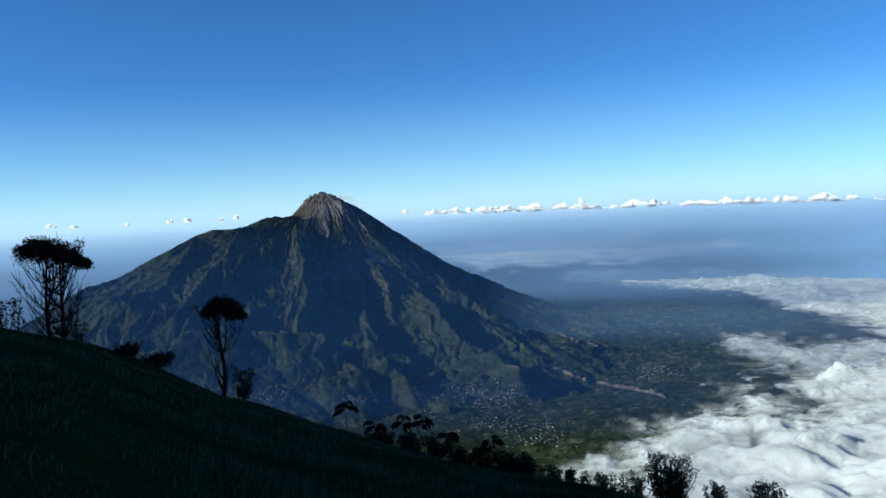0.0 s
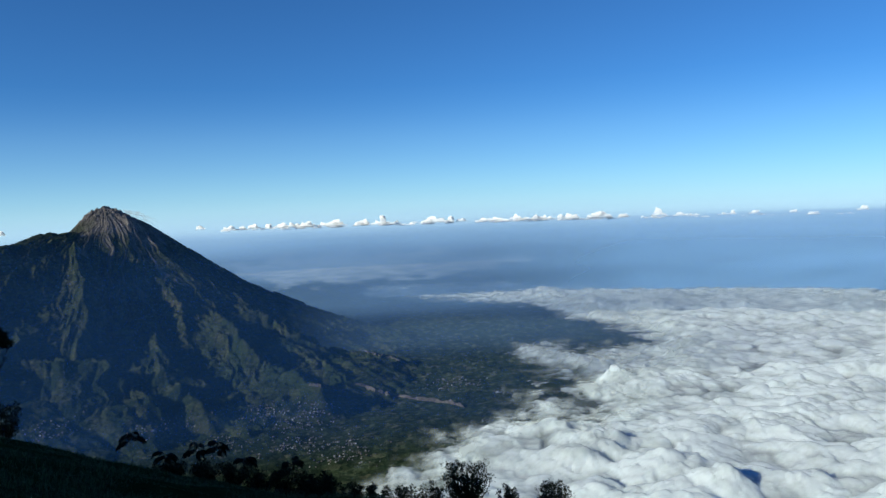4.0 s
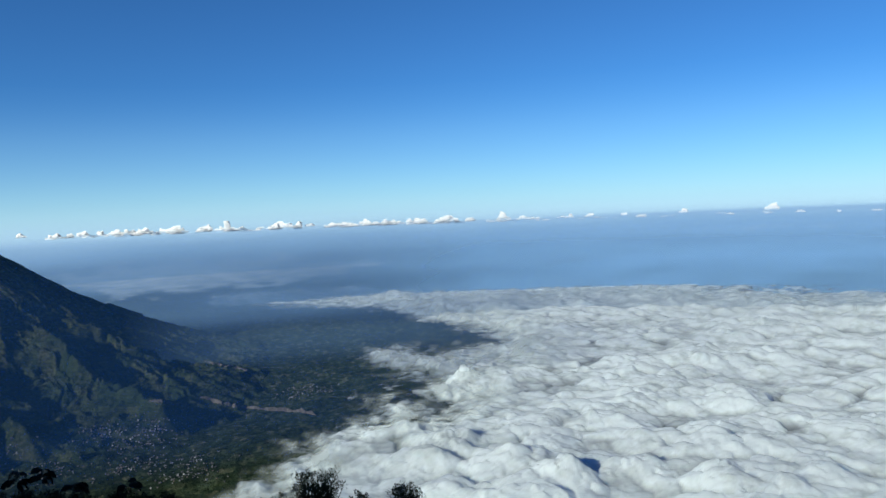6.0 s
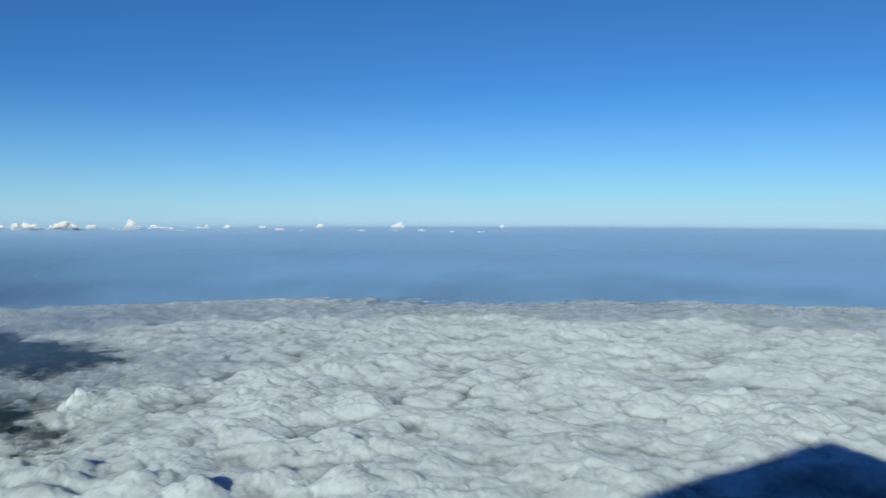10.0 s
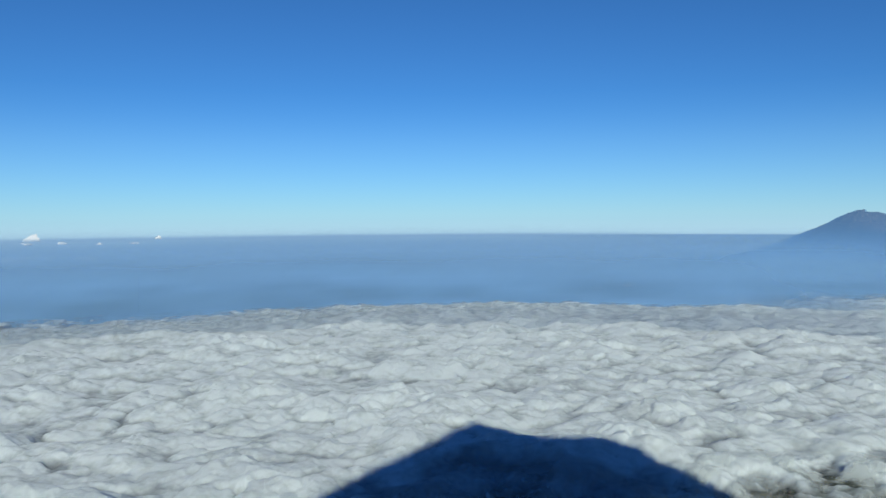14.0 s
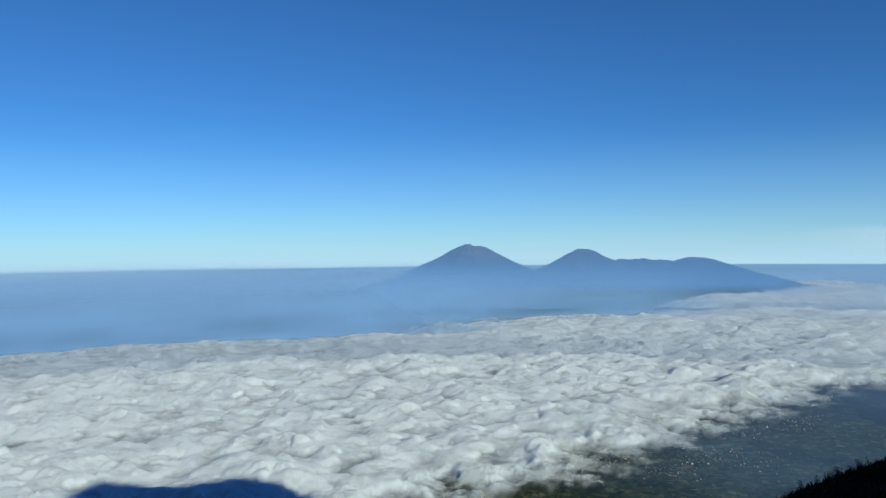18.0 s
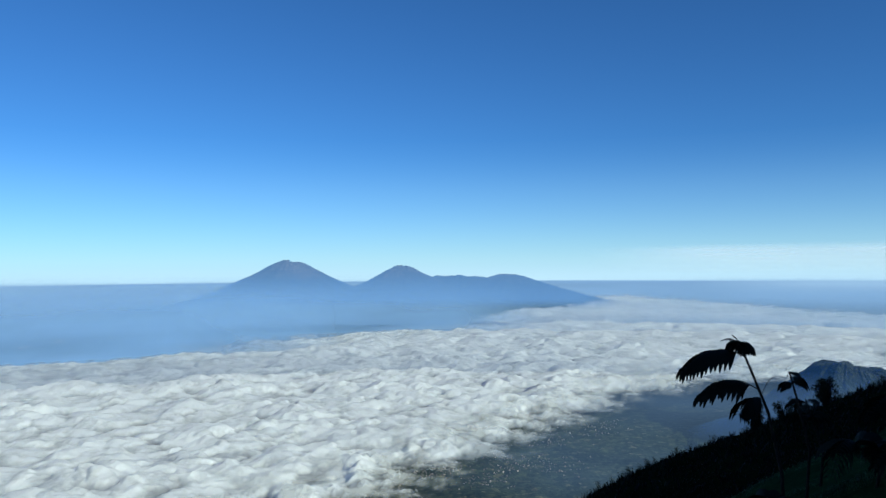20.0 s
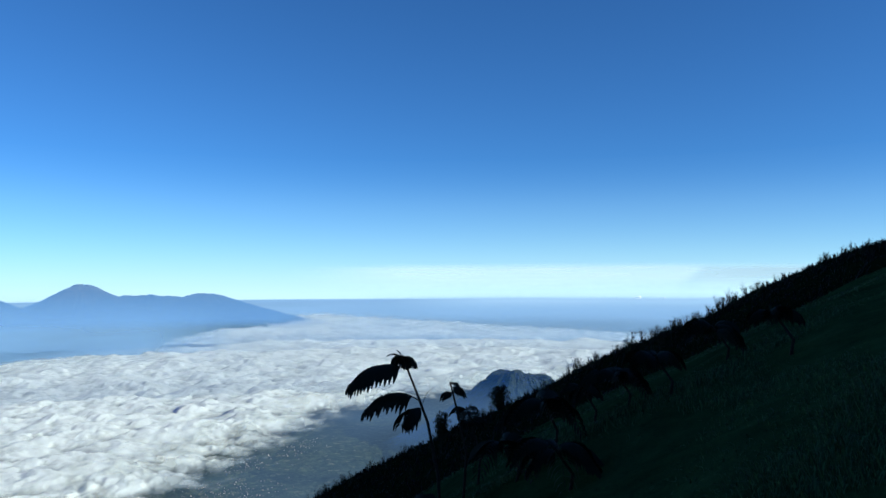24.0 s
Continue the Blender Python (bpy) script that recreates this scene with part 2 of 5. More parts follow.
# crests and ravines on the near flank: places across and along the view from the summit
CRESTS = [(24, 13, [(-249, -172), (-252, -252), (-275, -307), (-296, -372), (-325, -411)]),
          (30, 13, [(-157, -219), (-181, -296), (-207, -342), (-241, -432)]),
          (38, 15, [(-111, -177), (-137, -262), (-172, -330), (-192, -374), (-219, -452)]),
          (12, 12, [(-81, -129), (-109, -232), (-96, -280)]),
          (46, 22, [(-54, -187), (-50, -231), (-39, -269), (-40, -323), (-34, -369), (-44, -421), (-47, -452), (-26, -494), (-3, -514), (25, -537), (47, -593)]),
          (26, 26, [(64, -495), (94, -569), (117, -646), (155, -683)]),
          (16, 11, [(13, -301), (22, -349), (26, -389), (19, -419)]),
          (14, 11, [(62, -362), (66, -409), (75, -451)]),
          (18, 14, [(104, -234), (114, -291), (119, -324), (114, -355)]),
          (12, 10, [(153, -233), (170, -264)]),
          (36, 18, [(174, -329), (189, -377), (204, -432), (218, -467), (243, -509), (264, -579), (270, -613)]),
          (10, 14, [(243, -256), (294, -332), (348, -405), (389, -498)]),
          (9, 14, [(316, -229), (411, -297), (502, -414)]),
          (9, 14, [(256, -350), (304, -418), (346, -513)]),
          (9, 12, [(41, -59), (37, -106), (42, -144), (62, -173), (87, -214)]),
          (30, 36, [(-81, -502), (-126, -475), (-185, -497), (-255, -526), (-315, -552)]),
          (-46, 17, [(-77, -429), (-49, -452), (5, -501), (45, -557), (82, -624), (124, -654)]),
          (-30, 18, [(-123, -190), (-139, -296), (-189, -382), (-228, -442), (-294, -462), (-369, -467)]),
          (-16, 14, [(174, -405), (206, -445), (243, -498), (278, -555)]),
          (-12, 9, [(-115, -474), (-99, -529), (-47, -607), (-16, -655), (6, -685)]),
          (-14, 14, [(-12, -170), (-6, -254), (-4, -346), (16, -441), (50, -479)]),
          (-14, 14, [(75, -193), (82, -288), (85, -369), (128, -453), (192, -521)])]


def volcano_height(lx, ly):
    """Height of the volcano at a place across (right) and along (away) from its summit, how bare it is and how far it is tilled."""
    Rho, Th = np.hypot(lx, ly), np.arctan2(ly, lx)
    cone = np.interp(Rho, [0, 12, 47, 90, 163, 237, 287, 373, 447, 532, 650, 800, 900], [24, 28, 11, -12, -68, -116, -148, -194, -224, -257, -283, -340, -360])
    old = np.interp(Rho, [0, 12, 34, 67, 99, 120, 160, 197, 236, 273, 327, 385, 442, 496, 600, 720, 850, 900], [24, 28, 15, -19, -25, -20, -36, -44, -42, -52, -80, -110, -138, -150, -205, -262, -340, -360])
    w = smooth(1.75, 0.7, np.abs(np.angle(np.exp(1j * (Th - np.pi)))))
    Z = cone * (1 - w) + old * w
    wx, wy = lx + 9 * fbm(lx / 60, ly / 60, 4, 41), ly + 9 * fbm(lx / 60, ly / 60, 4, 43)
    for height, width, line in CRESTS:
        best = np.full(lx.shape, 1e9)
        for (ax, ay), (bx, by) in zip(line, line[1:]):
            dx, dy = bx - ax, by - ay
            t = np.clip(((wx - ax) * dx + (wy - ay) * dy) / (dx * dx + dy * dy), 0, 1)
            best = np.minimum(best, np.hypot(wx - ax - t * dx, wy - ay - t * dy))
        Z += height * np.exp(-best / width)
    # the far side falls away faster
    Z -= 0.3 * np.clip(ly - 20, 0, None)
    warp = 0.12 * fbm(lx / 110, ly / 110, 4, 40)
    c, q = np.cos(Th + warp), np.sin(Th + warp)
    ribs = np.abs(grad_noise(c * 4.5 + 5, q * 4.5 + Rho / 700, 21)) * 1.6
    ribs2 = np.abs(grad_noise(c * 11 + 2, q * 11 + Rho / 260, 25)) * 1.4
    ribs3 = np.abs(grad_noise(c * 26 + 2, q * 26 + Rho / 110, 27)) * 1.4
    ribs4 = np.abs(grad_noise(c * 60 + 2, q * 60 + Rho / 55, 29)) * 1.4
    amp = np.interp(Rho, [0, 60, 160, 330, 520, 650, 740], [0, 2, 8, 13, 14, 10, 3])
    Z += amp * (ribs - 0.8) + amp * 0.8 * (ribs2 - 0.55) + amp * 0.7 * (ribs3 - 0.5) + amp * 0.4 * (ribs4 - 0.5)
    Z += np.interp(Rho, [0, 30, 300, 520, 900], [1.5, 1.6, 2.2, 2.8, 2.5]) * (0.6 * fbm(lx / 40, ly / 40, 3, 50, 0.5) + 0.7 * (0.4 - np.abs(fbm(lx / 22, ly / 22, 4, 57, 0.6))))
    # broken crater rim
    Z += 9.0 * (np.abs(fbm(lx / 16, ly / 16, 4, 55)) - 0.25) * smooth(80, 15, Rho) - 5 * smooth(9, 3, np.hypot(lx - 22, ly))
    bare = smooth(150, 70, Rho + 45 * fbm(lx / 60, ly / 60, 4, 60) + 60 * w)
    bare = np.maximum(bare, 0.75 * smooth(0.28, 0.42, fbm(c * 18, q * 18 + Rho / 200, 3, 66)) * smooth(330, 150, Rho) * (1 - w))
    farm = smooth(310, 450, Rho + 50 * fbm(lx / 70, ly / 70, 4, 68)) * (1 - 0.6 * smooth(0.1, 0.4, fbm(lx / 45, ly / 45, 4, 69)))
    return Z, bare, farm


def volcano_local(x, y):
    a = radians(VOLCANO_AZ)
    c = polar(VOLCANO_AZ, VOLCANO_R)
    x, y = x - c.x, y - c.y
    return x * math.cos(a) + y * math.sin(a), -x * math.sin(a) + y * math.cos(a)


def volcano():
    c = polar(VOLCANO_AZ, VOLCANO_R)
    rho = np.concatenate([np.linspace(0.5, 120, 80), np.linspace(122, 620, 270), np.linspace(624, 900, 70)])
    th = np.concatenate([np.linspace(math.pi * 0.93, math.pi * 2.07, 900), np.linspace(math.pi * 2.09, math.pi * 2.91, 160)])
    Th, Rho = np.meshgrid(th, rho)
    lx, ly = np.cos(Th) * Rho, np.sin(Th) * Rho
    Z, bare, farm = volcano_height(lx, ly)
    a = radians(VOLCANO_AZ)
    me = grid_mesh("volcano", c.x + math.cos(a) * lx - math.sin(a) * ly, c.y + math.sin(a) * lx + math.cos(a) * ly, Z, [("bare", bare), ("farm", farm)], wrap=True)
    me.materials.append(mat_volcano)
    return tagged(new("volcano", me), "tall dark volcano with forested ribs and a bare rocky summit", "mountain")


volcano()


def terrain_height(x, y):
    return np.maximum(land_height(x, y), volcano_height(*volcano_local(x, y))[0])


def on_land(az, el):
    """The first place on the land along each line of sight."""
    az, el = np.radians(np.atleast_1d(np.asarray(az, float))), np.radians(np.atleast_1d(np.asarray(el, float)))
    r = np.linspace(650, 2600, 520)
    x, y = -np.sin(az)[:, None] * r, np.cos(az)[:, None] * r
    over = terrain_height(x, y) > EYE + r * np.tan(el)[:, None]
    k = np.where(over.any(1), over.argmax(1), len(r) - 1)
    i = np.arange(len(az))
    return x[i, k], y[i, k], terrain_height(x[i, k], y[i, k])


SURFACES = []


def mountain_haze_sheet(surfaces, az, half, base_el, peak_el, haze, near, stuff):
    """An added sheet that paints haze before mountains, thicker towards the plain, up to their common outline."""
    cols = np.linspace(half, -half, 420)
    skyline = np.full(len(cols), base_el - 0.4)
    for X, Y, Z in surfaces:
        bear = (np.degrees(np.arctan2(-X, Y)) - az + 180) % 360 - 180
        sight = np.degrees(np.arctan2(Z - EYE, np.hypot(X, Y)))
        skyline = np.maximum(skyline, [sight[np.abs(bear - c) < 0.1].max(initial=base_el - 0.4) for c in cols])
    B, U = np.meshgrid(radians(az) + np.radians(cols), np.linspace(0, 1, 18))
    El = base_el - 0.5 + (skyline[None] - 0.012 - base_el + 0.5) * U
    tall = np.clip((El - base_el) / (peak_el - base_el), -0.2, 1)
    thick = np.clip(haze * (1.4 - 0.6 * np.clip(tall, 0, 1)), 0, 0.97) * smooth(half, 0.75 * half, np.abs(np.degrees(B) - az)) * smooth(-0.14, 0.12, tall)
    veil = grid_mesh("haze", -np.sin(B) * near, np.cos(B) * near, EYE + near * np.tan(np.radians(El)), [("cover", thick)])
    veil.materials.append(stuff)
    return tagged(new("haze", vapour_mesh(veil)), "blue sheet standing in for haze before distant mountains", "haze", kind="stuff")


def far_mountain(az, r, peak_el, base_el, half, label, crater=0.0, seed=0, power=1.5, stretch=1.0, haze=0.0, rocky=0.6):
    """A hazy cone at a bearing; half: its half width in degrees at the base."""
    centre = polar(az, r)
    top, low = EYE + r * math.tan(radians(peak_el)), EYE + r * math.tan(radians(base_el))
    wide = r * math.tan(radians(half))
    rho = np.linspace(0.0, 1.25, 90)
    th = np.linspace(0, 2 * np.pi, 360, endpoint=False)
    Th, Rho = np.meshgrid(th, rho)
    k = np.clip(1 - Rho, -0.3, 1)
    prof = np.sign(k) * np.abs(k) ** power
    if crater:
        prof = np.minimum(prof, (1 - crater) ** power + 0.02 * np.cos(Th * 3 + seed) + 0.03 * np.cos(Th + 2.2))
    Z = low + (top - low) * prof
    lx, ly = np.cos(Th) * Rho * wide * stretch, np.sin(Th) * Rho * wide
    ribs = np.abs(grad_noise(np.cos(Th) * 5 + seed, np.sin(Th) * 5 + Rho * 1.5, 70 + seed)) + 0.5 * np.abs(grad_noise(np.cos(Th) * 13, np.sin(Th) * 13 + Rho * 3, 75 + seed))
    Z += (top - low) * (0.09 if rocky > 0.5 else 0.05) * (ribs - 0.75) * np.clip(Rho * 2.2, 0, 1) * smooth(1.2, 0.7, Rho)
    Z += (top - low) * 0.02 * fbm(lx / wide * 9, ly / wide * 9, 4, 80 + seed)
    a = radians(az)
    X = centre.x + math.cos(a) * lx - math.sin(a) * ly
    Y = centre.y + math.sin(a) * lx + math.cos(a) * ly
    bare = rocky * smooth(0.35, 0.1, Rho + 0.1 * fbm(lx / wide * 5, ly / wide * 5, 3, seed))
    SURFACES.append((X, Y, Z))
    me = grid_mesh("mountain", X, Y, Z, [("bare", bare)], wrap=True)
    me.materials.append(mat_far_mountain)
    ob = tagged(new("mountain", me), label, "mountain")
    if haze:
        mountain_haze_sheet([(X, Y, Z)], az, 1.15 * half, base_el, peak_el, haze, r - wide * 1.3, mat_blue_tint_sheet)
    return ob


# coloured sheets stand in for haze; those made with emission glow by themselves
mat_haze = veil_material("haze", (0.138, 0.295, 0.56), lambda nt: attr(nt, "cover"), 0.5, True)
mat_far_glow = glow_material("far haze glow", (0.168, 0.315, 0.515))
mat_mid_glow = glow_material("middle haze glow", (0.09, 0.175, 0.30))
# glows by itself to tint the far cones with haze
mat_mountain_glow = glow_material("haze glow before the mountains", (0.092, 0.225, 0.455))
# deep blue sheet colour, paints a haze tint over shaded slopes
mat_blue_tint_sheet = veil_material("blue haze tint sheet", (0.012, 0.048, 0.17), lambda nt: attr(nt, "cover"), 0.5, True)
far_mountain(-108.6, 3000, 0.55, -3.65, 13.0, "blue hazy volcano cone with a notched crater rim", 0.075, 1, 1.92)
far_mountain(-117.1, 3150, -0.04, -3.3, 10.0, "blue hazy volcano cone with a blunt top", 0.07, 2, 1.8)
far_mountain(-125.2, 3200, -0.75, -3.1, 8.3, "long blue hazy mountain with a rounded top", 0.12, 3, 1.25)
far_mountain(-121.4, 3260, -0.47, -3.1, 5.6, "low blue saddle ridge between two volcanoes", 0.3, 4, 0.9, 1.2)
mountain_haze_sheet(SURFACES[-4:], -115.0, 20.0, -3.3, 0.4, 0.72, 2130, mat_mountain_glow)
far_mountain(-148.5, 1350, -5.3, -12.2, 9.5, "small forested mountain with a notched crater top", 0.22, 5, 1.25, haze=0.4, rocky=0.1)
far_mountain(26.3, 1680, -4.9, -8.6, 3.4, "dark forested foothill beside the volcano", 0.2, 8, 1.1, haze=0.25, rocky=0.0)
far_mountain(-5.8, 2250, -6.5, -7.6, 2.0, "low forested knob beside the volcano foot", 0.3, 6, 1.0, haze=0.45, rocky=0.1)
far_mountain(27.0, 4250, -2.15, -3.2, 9.0, "long low hazy ridge on the plain", 0.6, 7, 0.8)
mountain_haze_sheet(SURFACES[-1:], 27.0, 10.0, -3.2, -2.15, 0.8, 3600, mat_far_glow)


# ---------------------------------------------------------------- the slope underfoot
def spur(az):
    """The line of sight, in degrees, along which the near slope falls or climbs, and how far it reaches."""
    keys = [-300, -260, -215, -190, -173, -167, -160, -156, -148, -140, -130, -110, -60, -25, -13, -4, 4, 10, 17, 22.5, 26, 31, 45, 60]
    rise = [6, 14, 14, 8, 0.8, -2.1, -5.4, -7.3, -11.4, -16, -21, -26, -27, -23.2, -21.6, -20.4, -18.1, -16.0, -13.2, -9.9, -7.95, -6.2, -1, 6]
    reach = [200, 200, 200, 60, 14, 13, 12, 11, 10, 9, 9, 14, 25, 32, 32, 34, 38, 40, 42, 42, 40, 40, 80, 200]
    return np.interp(az, keys, rise), np.interp(az, keys, reach)


def slope_height(x, y):
    r = np.hypot(x, y) + 1e-6
    az = np.degrees(np.arctan2(-x, y))
    az = np.where(az > 60, az - 360, az)
    rise, reach = spur(az)
    past = np.clip(r - reach, 0, None)
    near = EYE + r * np.tan(np.radians(rise)) - EYE * np.exp(-r / 2.2) - 0.008 * r - past * 0.35 - 0.4 * past ** 2 / (past + 12)
    rise2 = np.interp(az, [-195, -173.4, -169.4, -165.8, -162, -158, -154, -150, -146, -141.7, -137, -132.4, -120, -100], [9, 2.8, 1.3, -0.5, -2.8, -4.6, -6.2, -8.3, -10.2, -12.2, -14.2, -16.4, -23, -35])
    hump = EYE + r * np.tan(np.radians(rise2)) - np.where(r < 62, 0.012, 0.03) * (r - 62) ** 2 * np.where(r < 62, 1, 1)
    hump = np.where((az < -100) & (az > -200), hump, -999)
    z = np.maximum(near, hump)
    z = np.where(r > 90, np.minimum(z, np.maximum(z - (r - 90) * 0.2, -330)), z)
    bumps = 0.12 * fbm(x / 3.0, y / 3.0, 4, 90) + 0.5 * fbm(x / 17, y / 17, 3, 95) * smooth(4, 20, r)
    return z + bumps * smooth(0.3, 3, r)


def hillside():
    az = np.radians(np.concatenate([np.arange(60, -200, -0.4), np.arange(-200, -300, -2.0)]))
    r = np.concatenate([[0.05], 0.5 * (520 / 0.5) ** np.linspace(0, 1, 190)])
    A, Rr = np.meshgrid(az, r)
    X, Y = -np.sin(A) * Rr, np.cos(A) * Rr
    Z = slope_height(X, Y)
    deg, reach = np.degrees(A), spur(np.degrees(A))[1]
    # green turf on the near slope; past it the dark base stands for shade
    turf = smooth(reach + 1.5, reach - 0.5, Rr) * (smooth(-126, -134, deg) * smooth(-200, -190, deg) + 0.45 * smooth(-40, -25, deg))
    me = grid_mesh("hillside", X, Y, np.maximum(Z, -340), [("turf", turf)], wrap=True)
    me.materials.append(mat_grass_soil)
    return tagged(new("hillside", me), "steep grassy mountainside in the mountain's own shade", "hillside", kind="structure")


hillside()


def summit_ridge():
    """The mountain top behind the viewer, whose shadow lies on the clouds."""
    lat = np.linspace(-520, 1000, 200)
    back = np.linspace(-60, 700, 110)
    L, B = np.meshgrid(lat, back)
    crest = 1.243 * (205 + np.interp(L - 120, [-520, -171, -110, -60, -25, 0, 25, 53, 100, 165, 260, 420, 700, 1000], [-140, 22, 50, 68, 84, 92, 84, 72, 69, 51, 34, -40, -110, -180])) - 200
    D = 200.0
    Z = crest - np.where(B < D, (D - B) * 0.55, (B - D) * 0.5) + 5 * fbm(L / 60, B / 60, 4, 110) * smooth(30, 90, np.abs(B - D))
    s = polar(SUN_AZ, 1)
    X, Y = s.x * B + s.y * L * -1, s.y * B + s.x * L
    # its foot stays below the near slope and the shoulder beyond it
    az = np.degrees(np.arctan2(-X, Y))
    az = np.where(az > 60, az - 360, az)
    away = np.hypot(X, Y)
    low = EYE + away * np.tan(np.radians(spur(az)[0] - 2.5))
    Z = np.where(az > -202, np.minimum(Z, low), Z)
    Z = np.where(away < 120, np.minimum(Z, slope_height(X, Y) - 2), Z)
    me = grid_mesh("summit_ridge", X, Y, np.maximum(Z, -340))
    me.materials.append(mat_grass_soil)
    return tagged(new("summit_ridge", me), "grassy mountain summit rising above the slope", "mountain", kind="structure")


summit_ridge()


# ---------------------------------------------------------------- the sea of clouds
CLOUD_INNER = [(-6, -30), (-7.3, -21), (-9.2, -20.2), (-11.4, -18.5), (-14.7, -17.1), (-17.2, -16.0), (-20.2, -14.8), (-22.0, -14.3), (-24.2, -14.7), (-26.6, -15.0), (-25.5, -14.1),
               (-25.1, -12.8), (-23.5, -11.9), (-21.3, -10.9), (-25.3, -10.85), (-28.7, -10.9), (-30.9, -10.45), (-30.4, -9.6), (-28.0, -8.8), (-25.4, -8.2), (-22.4, -7.1), (-18.1, -6.7), (-13.8, -6.4), (-9.5, -6.0)]
CLOUD_OUTER = [(-9.5, -5.7), (-18.1, -5.95), (-23.3, -6.1), (-31, -6.3), (-40, -6.3), (-47, -6.8), (-54, -7.15), (-61, -7.1), (-66, -6.8), (-71, -6.55), (-78.5, -6.22), (-86.4, -6.17), (-97, -5.97), (-104, -5.7),
               (-110, -5.3), (-116.5, -4.8), (-121.8, -4.4), (-125.5, -3.5), (-123.3, -3.1), (-128, -2.65), (-134, -2.45), (-138.5, -2.75), (-145.6, -3.2), (-152, -3.5), (-157.4, -3.8), (-168, -4.2)]
CLOUD_NORTH = [(-168, -7.6), (-151, -7.6), (-140, -8.3), (-136, -9.0), (-134, -9.5), (-131.7, -10.5), (-129.5, -11.6), (-126.3, -12.5), (-123.6, -13.4), (-120.4, -14.6), (-117.1, -15.4), (-113.8, -16.3),
               (-111, -17.0), (-106.5, -17.7), (-103.4, -18.4), (-101, -19.3), (-98, -22), (-97, -30)]


def outline_distance(x, y, poly):
    """Signed distance to a closed outline, positive inside."""
    best, inside = np.full(x.shape, 1e9), np.zeros(x.shape, bool)
    for (ax, ay), (bx, by) in zip(poly, poly[1:] + poly[:1]):
        dx, dy = bx - ax, by - ay
        t = np.clip(((x - ax) * dx + (y - ay) * dy) / (dx * dx + dy * dy + 1e-9), 0, 1)
        best = np.minimum(best, np.hypot(x - ax - t * dx, y - ay - t * dy))
        cross = (ay > y) != (by > y)
        inside ^= cross & (x < (bx - ax) * (y - ay) / (by - ay if by != ay else 1e-9) + ax)
    return np.where(inside, best, -best)


def cloud_level(r):
    return np.interp(r, [0, 1650, 3300, 4900], [-200, -200, -150, -115])


def cloud_cover(A, E, X, Y):
    """How far inside the bank a place lies, in about degrees; ragged at the margin."""
    d = outline_distance(A / 2.0, E, [(p / 2.0, q) for p, q in CLOUD_INNER + CLOUD_OUTER + CLOUD_NORTH])
    hole = outline_distance(A / 2.0, E, [(-36, -28), (-39, -22.5), (-42, -20.6), (-45, -20.4), (-48, -20.8), (-51, -28)])
    d = np.minimum(d, -hole)
    soft = np.clip(-E / 9, 0.22, 1.6)
    return d / soft + np.interp(E, [-13, -7], [1, 0.3]) * (0.62 * fbm(X / 110, Y / 110, 6, 130, 0.66) + 0.35 * fbm(X / 24, Y / 24, 4, 131, 0.6))


def puffs(x, y, cell, seed):
    """Round heads of uneven size and height, one in each cell of a shaken lattice; 0 in the gaps to 1 on the tallest."""
    gx, gy = np.floor(x / cell), np.floor(y / cell)
    best = np.zeros(x.shape)
    for dx in (-1, 0, 1):
        for dy in (-1, 0, 1):
            ix, iy = gx + dx, gy + dy
            rnd = [lattice(ix, iy, int(seed) + 31 * k) / 65536.0 for k in range(4)]
            px, py = ix + 0.5 + 0.8 * (rnd[0] - 0.5), iy + 0.5 + 0.8 * (rnd[1] - 0.5)
            wide, tall = 0.62 + 0.42 * rnd[2], 0.35 + 0.65 * rnd[3]
            d = ((x / cell - px) ** 2 + (y / cell - py) ** 2) / wide ** 2
            best = np.maximum(best, tall * np.sqrt(np.maximum(1 - d, 0)))
    return best


def cloud_relief(X, Y):
    """Heaped heads on heads in metres, how high each place stands among them (0 to 1), and the wide swell."""
    wx, wy = X + 6 * fbm(X / 34, Y / 34, 3, 140) + 1.2 * fbm(X / 7, Y / 7, 3, 142), Y + 6 * fbm(X / 34, Y / 34, 3, 141) + 1.2 * fbm(X / 7, Y / 7, 3, 143)
    swell = fbm(X / 120, Y / 120, 4, 160)
    big, mid, small, tiny = puffs(wx, wy, 36, 1), puffs(wx + 9, wy, 19, 2), puffs(wx, wy + 5, 9.5, 3), puffs(wx, wy, 4.8, 4)
    heads = 13.0 * big + 10.0 * mid * (0.5 + 0.5 * big) + 5.5 * small * (0.4 + 0.6 * mid) + 2.4 * tiny
    far = np.interp(np.hypot(X, Y), [700, 1500, 2600, 3500], [1, 0.95, 0.6, 0.4])
    return (0.52 * (heads - 10) * (0.9 + 0.5 * swell) + 8 * swell) * far, heads / 24.0 + 0.12 * swell, swell


